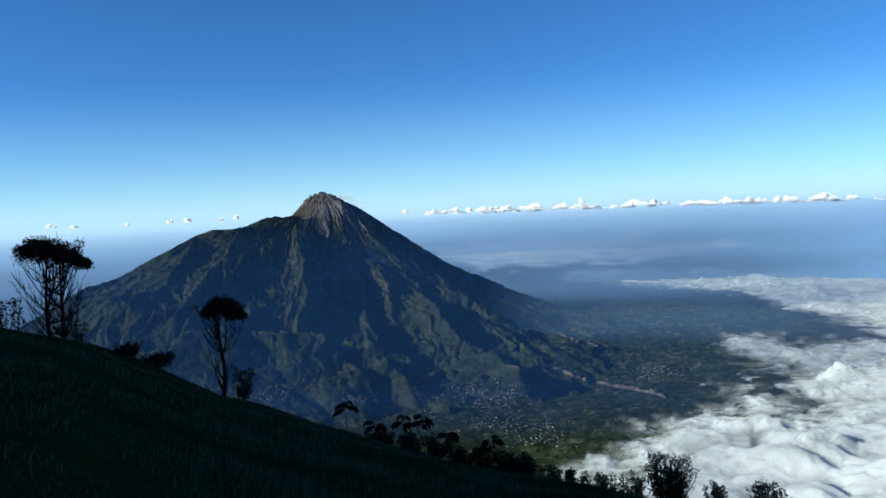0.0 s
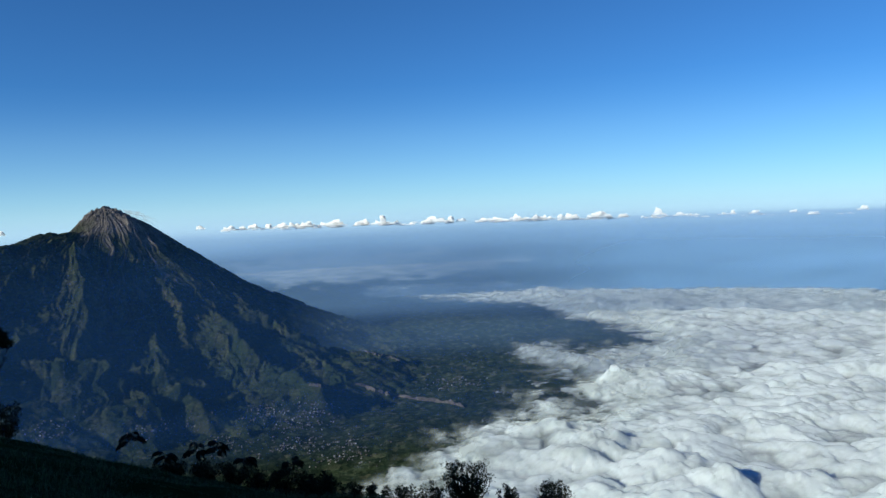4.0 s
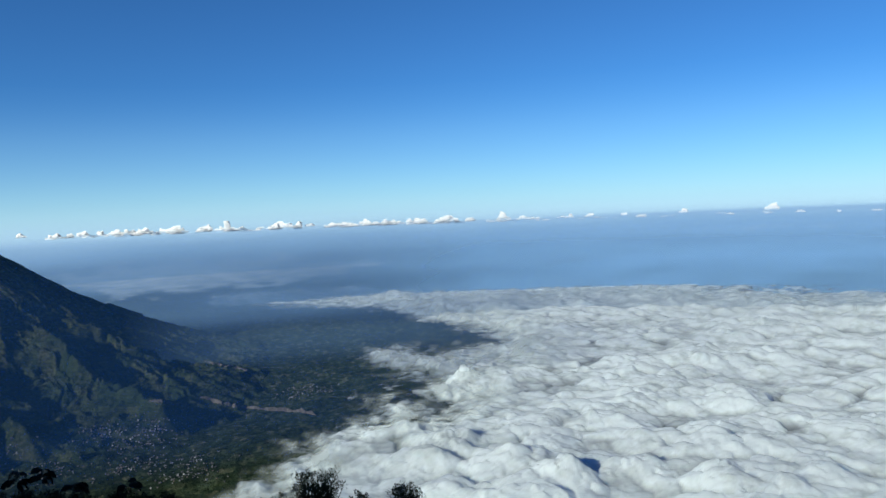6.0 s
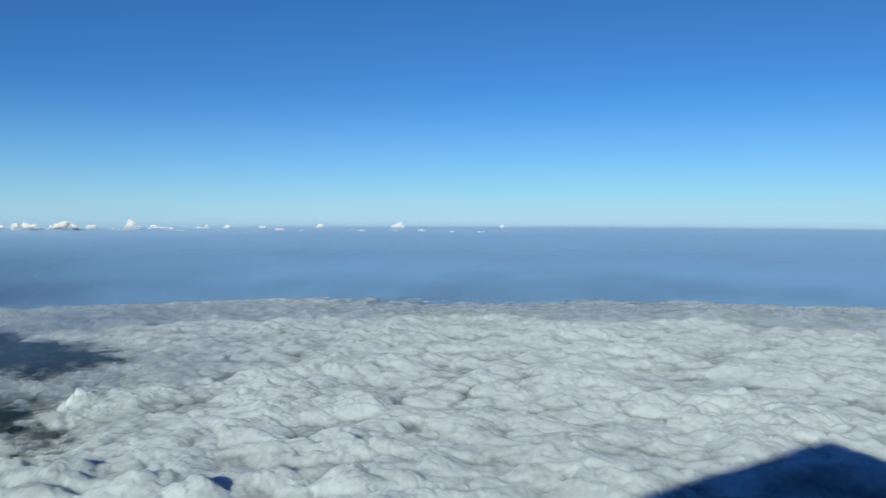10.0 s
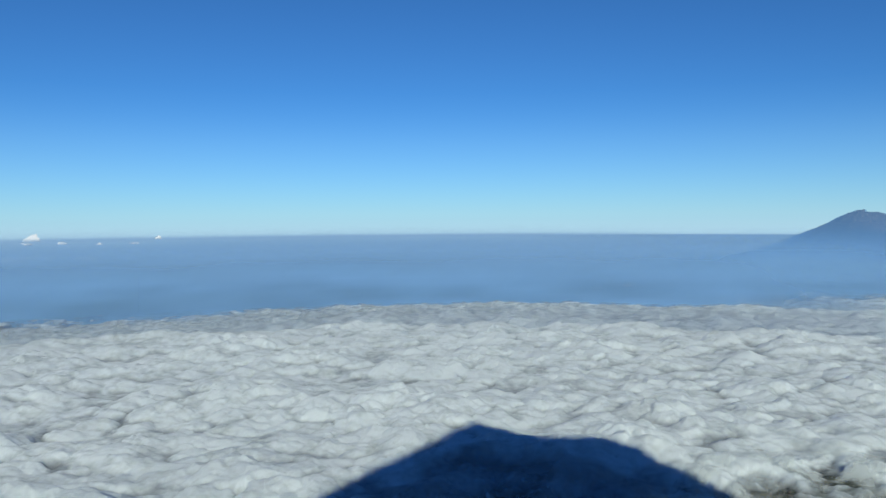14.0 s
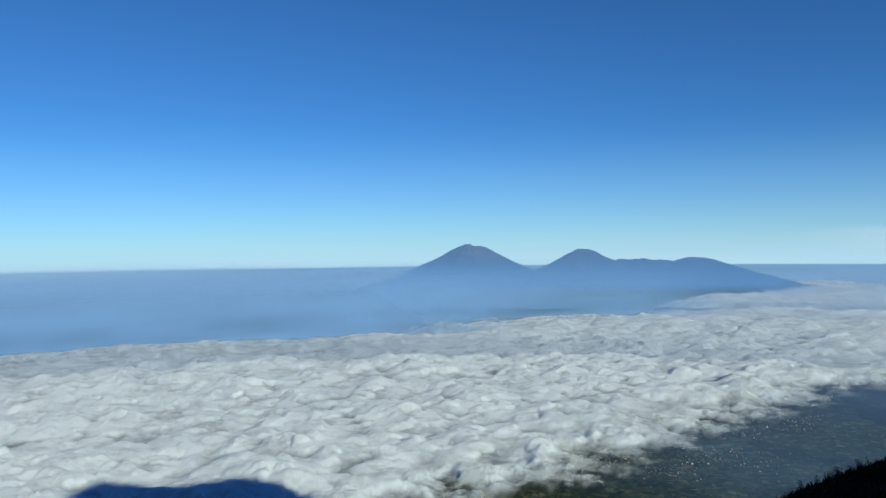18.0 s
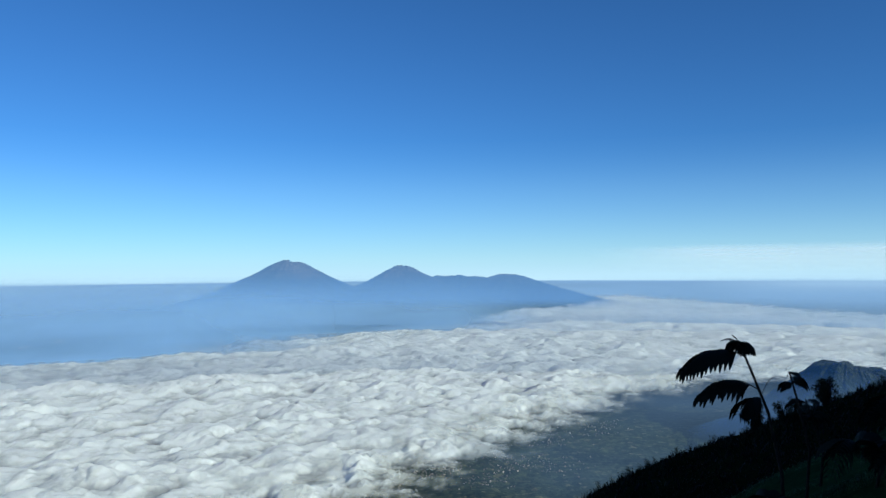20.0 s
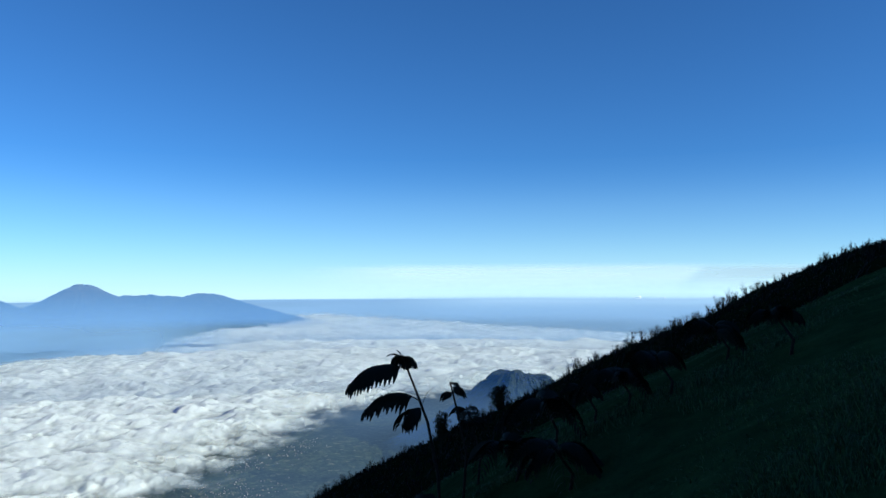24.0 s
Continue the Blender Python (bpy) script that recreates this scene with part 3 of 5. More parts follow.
def cloud_layer(name, lift, relief, az, el, thin, label):
    rr = np.linspace(200, 4800, 6000)
    el_of_r = np.degrees(np.arctan2(cloud_level(rr) - EYE, rr))
    r = np.interp(el, el_of_r, rr)
    A, E = np.meshgrid(az, el)
    Rr = np.repeat(r[:, None], len(az), 1)
    a = np.radians(A)
    X, Y = -np.sin(a) * Rr, np.cos(a) * Rr
    d = cloud_cover(A, E, X, Y)
    bumps, heads, swell = cloud_relief(X, Y)
    Z = cloud_level(Rr) - 5 + lift + relief * bumps * (0.45 + 0.55 * smooth(0.0, 1.6, d)) - 9 * (1 - smooth(-0.3, 1.4, d))
    if thin:
        cover = thin * smooth(-0.75, 0.2, d) * smooth(2.2, 0.5, d) * smooth(-0.35, 0.6, fbm(X / 34, Y / 34, 5, 180, 0.65))
    else:
        # thinner in the creases and in the wider hollows, where the dim deck below paints shade; ragged at the margin
        cover = smooth(-0.3, np.interp(E, [-10, -7.5], [0.8, 0.35]), d + np.interp(A, [-105, -60, -30], [-0.3, 0.18, 0.02]) + 0.9 * (heads - 0.45)) * (1 - 0.7 * smooth(0.72, 0.1, heads) * np.interp(Rr, [900, 1900], [1, 0.4]))
        # cover cut in the outline of the summit's shadow, to deepen that shadow
        summit_shade = outline_distance(A / 2.0, E, [(-33, -27), (-36, -20), (-40.5, -17.2), (-44, -17.4), (-48, -18.2), (-51, -27)]) + 0.4 * fbm(X / 40, Y / 40, 4, 190)
        cover *= 1 - 0.5 * smooth(-0.3, 0.9, summit_shade)
        cover *= 1 - 0.1 * smooth(-38, -22, A) * smooth(-10.8, -13, E)
    me = grid_mesh(name, X, Y, Z, [("cover", cover)])
    me.materials.append(mat_wisp if thin else mat_cloud)
    return tagged(new(name, vapour_mesh(me) if thin else vapour_mesh(me, sheet_normals(X, Y, Z), 0.25)), label, "clouds", kind="stuff")


cloud_layer("cloud_sea", 0, 1.0, np.arange(2, -170, -0.12), np.concatenate([np.linspace(-27, -17, 110), np.linspace(-16.96, -6, 270), np.linspace(-5.97, -2.2, 90)]), 0, "broad white sea of billowing clouds above the lowland")
def cloud_shade_deck():
    """An added even grey-blue layer low in the bank; its dim colour paints the shade between the heads."""
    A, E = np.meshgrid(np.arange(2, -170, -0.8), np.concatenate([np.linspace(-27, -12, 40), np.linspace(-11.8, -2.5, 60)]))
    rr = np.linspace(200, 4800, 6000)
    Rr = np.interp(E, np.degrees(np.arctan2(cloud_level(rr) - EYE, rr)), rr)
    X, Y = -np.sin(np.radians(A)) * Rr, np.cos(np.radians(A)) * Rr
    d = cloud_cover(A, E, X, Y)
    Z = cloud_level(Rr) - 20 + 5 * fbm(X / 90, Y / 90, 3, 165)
    me = grid_mesh("cloud_shade_deck", X, Y, Z, [("cover", 0.85 * smooth(0.5, 1.9, d))])
    me.materials.append(mat_shade_deck)
    return tagged(new("cloud_shade_deck", me), "dim grey-blue lower cloud deck that paints shade between the heads", "clouds", kind="stuff")


cloud_shade_deck()
cloud_layer("cloud_wisps", 4.0, 0.75, np.arange(4, -170, -0.2), np.concatenate([np.linspace(-27, -17, 50), np.linspace(-16.8, -6, 90), np.linspace(-5.9, -2.2, 40)]), 0.55, "thin drifting mist over the cloud tops")


# ---------------------------------------------------------------- sheets in place of haze over the lowland
def haze_curtain(r, next_r, amount, top_el, full_el, fade, stuff, lid=(), facing_az=None):
    """One added sheet in place of haze, lit or glowing by its material; it thickens upward from the ground, so that
    sheet follows sheet without a step; fade: how it thins towards the bearings given; lid: where its upper edge lies.
    """
    foot = math.degrees(math.atan2(float(ground_height(r)) - EYE, r))
    upper = math.degrees(math.atan2(float(ground_height(next_r)) - EYE, next_r))
    lo, hi = fade[0][0], fade[-1][0]
    deg = np.arange(66 if fade[-1][1] else hi, -197 if fade[0][1] else lo, -1.0)
    rad = np.full(len(deg), float(r)) if facing_az is None else r / np.cos(np.radians(deg - facing_az))
    el = np.radians(np.unique(np.concatenate([np.linspace(foot - 0.3, foot + 0.6 * (upper - foot), 12), np.linspace(foot + 0.6 * (upper - foot), top_el, 14)])))
    A, E = np.meshgrid(np.radians(deg), el)
    Rr = np.repeat(rad[None], len(el), 0)
    X, Y, Z = -np.sin(A) * Rr, np.cos(A) * Rr, EYE + Rr * np.tan(E)
    e = np.degrees(E)
    thick = amount * smooth(foot, foot + 0.6 * (upper - foot), e) * smooth(top_el, full_el, e) * (1 + 0.22 * fbm(np.degrees(A) / 11, e / 1.4, 4, int(r)))
    thick *= np.interp(np.degrees(A), [p for p, q in fade], [q for p, q in fade])
    if lid:
        edge = np.interp(np.degrees(A), [p for p, q in lid], [q for p, q in lid])
        thick *= smooth(edge + 1.2, edge - 1.6, e)
    me = grid_mesh("haze", X, Y, Z, [("cover", thick)])
    me.materials.append(stuff)
    return tagged(new("haze", vapour_mesh(me)), "thin blue sheet standing in for haze over the lowland", "haze", kind="stuff")


NORTH_CLEAR = [(-160, 0.8), (-141, 0.6), (-127, 0.3), (-120, 0.7), (-98, 0.7), (-92, 1)]
NORTH_EDGE = [(-170, -7.2), (-156, -8.5), (-150, -8.8), (-142, -8.6), (-136, -9.0), (-132, -10.3), (-125.5, -13), (-116, -15.8), (-104, -18.5), (-99, -21)]
# sheet before the volcano that paints its flanks bluer
haze_curtain(860, 1400, 0.25, 1.6, -5, [(-58, 0), (-40, 0.2), (-26, 0.8), (-10, 1), (0, 1), (45, 1), (46, 0)], mat_blue_tint_sheet, (), -12)
haze_curtain(780, 1400, 0.36, 1.6, -5, [(-170, 1), (-128, 0.8), (-116, 0.2), (-103, 0)], mat_mid_glow, NORTH_EDGE)
HAZE = [(1400, 0.2, -0.6, -6, [(-46, 1), (-34, 1.35), (-20, 1.6), (-9, 1.1), (-3, 0)], mat_mid_glow), (1750, 0.8, -1.0, -5, [(-113, 0), (-100, 1), (-30, 1), (-18, 0)], mat_haze),
        (2300, 0.7, -0.7, -2.6, NORTH_CLEAR, mat_far_glow), (3300, 0.8, -1.3, -1.55, [(-146, 1), (-137, 0), (-97, 0), (-86, 1)], mat_far_glow), (4920, 0, 0, 0, None, None)]
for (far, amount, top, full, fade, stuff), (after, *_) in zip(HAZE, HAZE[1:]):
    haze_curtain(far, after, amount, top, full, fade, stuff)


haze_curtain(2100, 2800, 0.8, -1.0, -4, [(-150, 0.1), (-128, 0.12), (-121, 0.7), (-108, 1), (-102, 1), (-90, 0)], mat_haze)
haze_curtain(1755, 2300, 0.74, -1.0, -5, [(-30, 0), (-18, 1), (-10, 0.9), (40, 0.9)], mat_mid_glow)


def plain_haze_glow():
    """A glowing sheet in place of haze on the far plain, up to the horizon."""
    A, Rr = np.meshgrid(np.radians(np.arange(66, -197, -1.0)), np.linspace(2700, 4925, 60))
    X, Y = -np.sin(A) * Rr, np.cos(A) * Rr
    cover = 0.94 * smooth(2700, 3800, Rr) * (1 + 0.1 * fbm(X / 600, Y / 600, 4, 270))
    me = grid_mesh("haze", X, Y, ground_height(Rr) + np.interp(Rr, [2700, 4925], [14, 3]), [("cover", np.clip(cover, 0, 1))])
    me.materials.append(mat_far_glow)
    return tagged(new("haze", me), "glowing blue sheet standing in for haze on the far plain", "haze", kind="stuff")


plain_haze_glow()


def horizon_glow():
    """Glowing sheets in place of the paler haze low in the sky, behind the mountains, and of the brighter haze along
    the horizon itself.
    """
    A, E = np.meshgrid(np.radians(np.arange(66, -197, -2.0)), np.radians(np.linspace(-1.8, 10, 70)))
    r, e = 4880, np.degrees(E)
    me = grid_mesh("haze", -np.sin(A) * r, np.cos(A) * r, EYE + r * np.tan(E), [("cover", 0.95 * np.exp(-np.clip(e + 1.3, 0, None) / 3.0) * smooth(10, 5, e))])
    me.materials.append(glow_material("pale horizon glow", (0.42, 0.64, 0.77)))
    tagged(new("haze", me), "pale glowing sheet standing in for hazy air over the horizon", "haze", kind="stuff")
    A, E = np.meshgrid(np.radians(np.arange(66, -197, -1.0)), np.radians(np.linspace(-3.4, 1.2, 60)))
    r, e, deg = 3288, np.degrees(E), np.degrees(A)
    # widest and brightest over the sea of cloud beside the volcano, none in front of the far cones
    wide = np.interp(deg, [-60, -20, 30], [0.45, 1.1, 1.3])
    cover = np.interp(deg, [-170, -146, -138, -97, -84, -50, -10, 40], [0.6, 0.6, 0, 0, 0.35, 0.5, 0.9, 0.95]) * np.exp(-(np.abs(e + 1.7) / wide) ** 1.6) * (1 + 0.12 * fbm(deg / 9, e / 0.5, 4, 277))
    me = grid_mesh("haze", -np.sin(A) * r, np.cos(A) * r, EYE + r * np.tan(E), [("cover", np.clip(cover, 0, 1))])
    me.materials.append(glow_material("bright horizon glow", (0.31, 0.49, 0.66)))
    return tagged(new("haze", me), "bright glowing sheet standing in for haze along the horizon", "haze", kind="stuff")


horizon_glow()


# ---------------------------------------------------------------- small clouds
def ball(detail):
    bm = bmesh.new()
    bmesh.ops.create_icosphere(bm, subdivisions=detail, radius=1)
    v = np.array([p.co[:] for p in bm.verts])
    f = np.array([[p.index for p in q.verts] for q in bm.faces])
    bm.free()
    return v, f


BALL = ball(3)


def mesh_of(name, verts, faces, material, smooth_faces=True, values=None):
    me = bpy.data.meshes.new(name)
    me.from_pydata(np.asarray(verts).tolist(), [], np.asarray(faces).tolist() if not isinstance(faces, list) else faces)
    if smooth_faces:
        me.polygons.foreach_set("use_smooth", np.ones(len(me.polygons), dtype=bool))
    if values is not None:
        me.attributes.new("cover", "FLOAT", "POINT").data.foreach_set("value", np.asarray(values, dtype=np.float32))
    me.materials.append(material)
    me.update()
    return me


def cumulus(az, base_el, wide, tall, r, seed):
    """A small heaped cloud; wide and tall in degrees as seen from the slope."""
    rng = np.random.default_rng(seed)
    c = polar(az, r, EYE + r * math.tan(radians(base_el)))
    w, h = r * math.tan(radians(wide)) / 2, r * math.tan(radians(tall))
    a = radians(az)
    lumps = []
    for k in range(int(rng.integers(14, 24))):
        u = rng.uniform(-0.85, 0.85)
        size = h * rng.uniform(0.15, 0.36) * (1.1 - 0.5 * abs(u))
        lumps.append(((u * w, rng.uniform(-0.3, 0.3) * w, h * rng.uniform(0.1, 0.8) * (1 - abs(u) ** 1.5)), size))
    way, Fc = BALL
    way = way * np.array((w, 0.7 * w, h))
    way /= np.linalg.norm(way, axis=1)[:, None]
    reach = np.full(len(way), 0.12 * h)
    for place, size in lumps:
        p = np.array(place)
        b = way @ p
        under = size ** 2 - (p @ p - b * b)
        reach = np.maximum(reach, np.where(under > 0, b + np.sqrt(np.maximum(under, 0)), 0))
    reach *= 1 + np.array([0.24 * noise.noise(Vector(p) * 5 + Vector((seed, 0, 0))) + 0.24 * noise.noise(Vector(p) * 12 + Vector((seed, 3, 0))) for p in way])
    V = way * reach[:, None]
    V[:, 2] = np.maximum(V[:, 2], -0.08 * h)
    x = V[:, 0] * math.cos(a) - V[:, 1] * math.sin(a)
    y = V[:, 0] * math.sin(a) + V[:, 1] * math.cos(a)
    # the flat underside is lost in the haze
    Fc = [f for f in np.asarray(Fc).tolist() if max(V[q, 2] for q in f) > 0.14 * h]
    me = mesh_of("cumulus_cloud", np.stack([x, y, V[:, 2]], 1), Fc, mat_cumulus, True, smooth(0.0, 0.6 * h, V[:, 2]) * 0.75)
    ob = new("cumulus_cloud", vapour_mesh(me))
    ob.location = c
    return tagged(ob, "small bright heaped cloud above the hazy horizon", "cloud", "clouds along the horizon")


rng = random.Random(5)
PUFFS = [(27.5, 0.7, 0.35, -0.6), (26.1, 0.6, 0.3, -0.7), (22.7, 0.5, 0.25, -0.75), (19.9, 0.5, 0.35, -0.75), (18.7, 0.7, 0.35, -0.75), (16.4, 0.6, 0.25, -0.75), (15.3, 0.4, 0.4, -0.75),
         (2.7, 0.7, 0.35, -1.0), (-3.1, 1.2, 0.45, -1.15), (-4.9, 1.3, 0.5, -1.2), (-7.1, 1.9, 0.75, -1.3), (-10.6, 1.6, 0.7, -1.3), (-14.6, 2.8, 0.65, -1.35), (-18.4, 1.8, 0.4, -1.4),
         (-21.4, 1.6, 0.4, -1.45), (-24.9, 1.4, 0.4, -1.5), (-27.2, 1.5, 0.6, -1.5), (-31.3, 1.2, 0.65, -1.55), (-32.8, 0.7, 0.35, -1.55), (-36.3, 0.7, 0.35, -1.6), (-37.9, 1.2, 0.35, -1.6),
         (-40.4, 0.7, 0.3, -1.6), (-44.6, 0.7, 0.4, -1.6), (-50.5, 1.1, 0.55, -1.65), (-58.4, 0.5, 0.3, -1.6)]
for k, (az, wide, tall, base) in enumerate(PUFFS):
    cumulus(az, base, wide, tall, 3200, k)
for k in range(120):
    az = rng.uniform(1, -34) if k < 98 else rng.uniform(-34, -58)
    cumulus(az, -1.15 - 0.013 * abs(az) + rng.uniform(-0.1, 0.05), rng.uniform(0.5, 1.4), rng.uniform(0.2, 0.5) if az > -30 else rng.uniform(0.10, 0.24), 3205 + rng.uniform(0, 60), 100 + k)
for k, az in enumerate((-155.7, -157.3, -159.1, -154.2)):
    cumulus(az, -1.55, (0.7, 0.9, 0.4, 0.5)[k], (0.18, 0.26, 0.2, 0.12)[k], 3450, 300 + k)
for k, (az, el) in enumerate(((-86.8, -5.2), (-93.1, -5.25), (-96.5, -5.15), (-98.2, -5.2), (-103.5, -5.05), (-105.3, -5.45), (-107.8, -4.4), (-112, -4.8), (-91.0, -5.5), (-100.4, -5.6), (-109.5, -4.9), (-101.7, -4.7))):
    cumulus(az, el - 0.15, rng.uniform(0.6, 1.4), rng.uniform(0.12, 0.22), 2230, 400 + k)


# thin cloud over the plain gives off its own brightness instead of catching sun
mat_sheet_glow = glow_material("far cloud glow", (0.36, 0.47, 0.58))


def cloud_patch(name, outline, level, amount, cell, label, ragged=0.5, step=0.15):
    """A thin flat cloud over the plain, glowing in place of sunlight; outline in bearings and lines of sight."""
    az0, az1 = max(p for p, q in outline) + 2, min(p for p, q in outline) - 2
    el0, el1 = min(q for p, q in outline) - 0.5, max(q for p, q in outline) + 0.5
    A, E = np.meshgrid(np.arange(az0, az1, -step), np.arange(el0, el1, step * 0.35))
    Rr = (EYE - level) / np.tan(np.radians(-E))
    a = np.radians(A)
    X, Y = -np.sin(a) * Rr, np.cos(a) * Rr
    d = outline_distance(A / 3.0, E, [(p / 3.0, q) for p, q in outline]) + ragged * fbm(A / 2.2, E / 0.45, 5, 210 + cell, 0.6)
    cover = amount * smooth(-0.1, 0.5, d) * (0.75 + 0.5 * fbm(X / cell, Y / cell, 4, 220))
    me = grid_mesh(name, X, Y, level + 0.4 * billow(X / cell, Y / cell, 4, 230), [("cover", np.clip(cover, 0, 1))])
    me.materials.append(mat_sheet_glow)
    return tagged(new(name, vapour_mesh(me)), label, "clouds", kind="stuff")


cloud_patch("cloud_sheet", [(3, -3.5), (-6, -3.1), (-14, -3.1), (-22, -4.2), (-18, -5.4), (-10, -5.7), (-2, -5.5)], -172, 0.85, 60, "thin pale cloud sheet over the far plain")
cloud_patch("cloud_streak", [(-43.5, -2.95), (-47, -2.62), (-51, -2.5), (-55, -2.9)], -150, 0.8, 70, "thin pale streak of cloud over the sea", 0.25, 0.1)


def high_cirrus():
    A, E = np.meshgrid(np.arange(-128, -178, -0.4), np.arange(-1.0, 1.5, 0.04))
    a, e, r = np.radians(A), np.radians(E), 4600
    top = 0.95 - 0.00035 * (A + 150) ** 2 + 0.05 * fbm(A / 6, E, 3, 240)
    cover = 0.42 * smooth(0.3, -0.25, E - top) * smooth(-1.3, 0.4, E) * smooth(-130, -142, A) * (0.85 + 0.2 * fbm(A / 9, E / 0.3, 4, 241))
    me = grid_mesh("cirrus", -np.sin(a) * r, np.cos(a) * r, EYE + r * np.tan(e), [("cover", np.clip(cover, 0, 1))])
    me.materials.append(veil_material("cirrus", (0.46, 0.57, 0.72), lambda nt: attr(nt, "cover"), 0.5, True))
    return tagged(new("cirrus", vapour_mesh(me)), "faint flat veil of high cloud near the horizon", "clouds", kind="stuff")


high_cirrus()


def summit_smoke():
    """A thin plume that trails from the crater down the lee side."""
    c = polar(VOLCANO_AZ - 1.4, VOLCANO_R - 15)
    u, v = np.meshgrid(np.linspace(0, 1, 40), np.linspace(-1, 1, 24))
    lat = -8 + 78 * u
    z = 22 - 34 * u ** 1.2 + v * (4 + 10 * u) + 3 * fbm(u * 5, v * 2, 3, 250)
    cover = np.clip(0.55 * (1 - np.abs(v) ** 1.5) * smooth(0, 0.15, u) * smooth(1, 0.3, u) * (0.6 + 0.9 * fbm(u * 6, v * 3, 4, 251)), 0, 1)
    a = radians(VOLCANO_AZ)
    me = grid_mesh("smoke_plume", c.x + math.cos(a) * lat, c.y + math.sin(a) * lat, z, [("cover", cover)])
    me.materials.append(veil_material("smoke", (0.3, 0.3, 0.32), lambda nt: attr(nt, "cover"), 0.5, True))
    return tagged(new("smoke_plume", vapour_mesh(me)), "thin grey plume drifting from the crater", "smoke", kind="stuff")


summit_smoke()


# ---------------------------------------------------------------- plants: helpers
def leaf_material(name, colour, spread=0.5, rough=0.7):
    m, nt, out = material(name)
    info = nt.nodes.new("ShaderNodeNewGeometry")
    dark, light = tuple(c * (1 - spread) for c in colour), tuple(c * (1 + spread) for c in colour)
    col = ramp(nt, info.outputs["Random Per Island"], ((0.0, dark), (1.0, light)))
    p = node(nt, "ShaderNodeBsdfPrincipled", Roughness=rough)
    p.inputs["Specular IOR Level"].default_value = 0.15
    nt.links.new(col, p.inputs["Base Color"])
    nt.links.new(p.outputs[0], out.inputs["Surface"])
    return m


def bark_material(name, colour):
    m, nt, out = material(name)
    f = tex_noise(nt, coords(nt), 14, 6, 0.6)
    col = ramp(nt, f, ((0.35, tuple(c * 0.55 for c in colour)), (0.65, tuple(c * 1.4 for c in colour))))
    p = node(nt, "ShaderNodeBsdfPrincipled", Roughness=0.9)
    p.inputs["Specular IOR Level"].default_value = 0.1
    b = nt.nodes.new("ShaderNodeBump")
    b.inputs["Strength"].default_value, b.inputs["Distance"].default_value = 0.5, 0.01
    nt.links.new(f, b.inputs["Height"])
    nt.links.new(b.outputs["Normal"], p.inputs["Normal"])
    nt.links.new(col, p.inputs["Base Color"])
    nt.links.new(p.outputs[0], out.inputs["Surface"])
    return m


mat_leaf = leaf_material("dark leaves", (0.010, 0.016, 0.006))
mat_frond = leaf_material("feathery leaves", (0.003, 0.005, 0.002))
mat_blade = leaf_material("mountain grass", (0.026, 0.052, 0.018), 0.6)
mat_turf = leaf_material("short green turf", (0.026, 0.066, 0.024), 0.6)
# near-black colour that paints the outer ridge's shade
mat_ridge_shade = leaf_material("ridge shade blades", (0.0018, 0.0024, 0.0015))
mat_bark = bark_material("bark", (0.018, 0.015, 0.012))


class Build:
    """Gathers tubes and leaves into one mesh."""

    def __init__(self):
        self.v, self.f, self.n = [], [], 0

    def add(self, verts, faces):
        self.v.extend(tuple(p) for p in verts)
        self.f.extend(tuple(i + self.n for i in q) for q in faces)
        self.n += len(verts)

    def tube(self, points, radii, sides=6):
        rings = []
        for i, (p, r) in enumerate(zip(points, radii)):
            d = (points[min(i + 1, len(points) - 1)] - points[max(i - 1, 0)]).normalized()
            side = d.cross(Vector((0.31, 0.87, 0.12))).normalized()
            up = d.cross(side)
            rings.append([p + (side * math.cos(a) + up * math.sin(a)) * r for a in (2 * math.pi * k / sides for k in range(sides))])
        verts = [q for ring in rings for q in ring]
        faces = [(i * sides + k, i * sides + (k + 1) % sides, (i + 1) * sides + (k + 1) % sides, (i + 1) * sides + k) for i in range(len(rings) - 1) for k in range(sides)]
        faces.append(tuple(range((len(rings) - 1) * sides, len(rings) * sides)))
        self.add(verts, faces)

    def leaf(self, at, way, length, width, rng):
        way = way.normalized()
        side = way.cross(Vector((rng.uniform(-1, 1), rng.uniform(-1, 1), rng.uniform(-1, 1)))).normalized() * width / 2
        bend = way.cross(side).normalized() * length * 0.08
        self.add((at, at + way * length * 0.45 + side + bend, at + way * length, at + way * length * 0.45 - side + bend), ((0, 1, 2, 3),))

    def mesh(self, name, stuff, smooth_faces=True):
        return mesh_of(name, self.v, self.f, stuff, smooth_faces)


def part(name, build, stuff, parent, label=""):
    ob = new(name, build.mesh(name, stuff))
    ob.parent = parent
    return tagged(ob, label)


def anchor(name, at, label, category, group=""):
    ob = new(name)
    ob.location = at
    ob.empty_display_size = 0.1
    return tagged(ob, label, category, group)


def seen_from(yaw, az, r):
    """The place r metres off at a bearing from the eye while it is turned to yaw; it lies on the slope."""
    a = radians(yaw)
    p = Vector((-ARM * math.sin(a), ARM * math.cos(a), 0)) + polar(az, r)
    p.z = float(slope_height(np.array([p.x]), np.array([p.y]))[0])
    return p


def bend(a, b, sag, rng, n=5):
    """Points from a to b along a slightly crooked curve; sag lifts or lowers its middle."""
    out = []
    wob = Vector((rng.uniform(-1, 1), rng.uniform(-1, 1), 0)) * (b - a).length * 0.05
    for i in range(n):
        t = i / (n - 1)
        out.append(a.lerp(b, t) + Vector((0, 0, sag)) * 4 * t * (1 - t) + wob * math.sin(math.pi * t * 1.5))
    return out


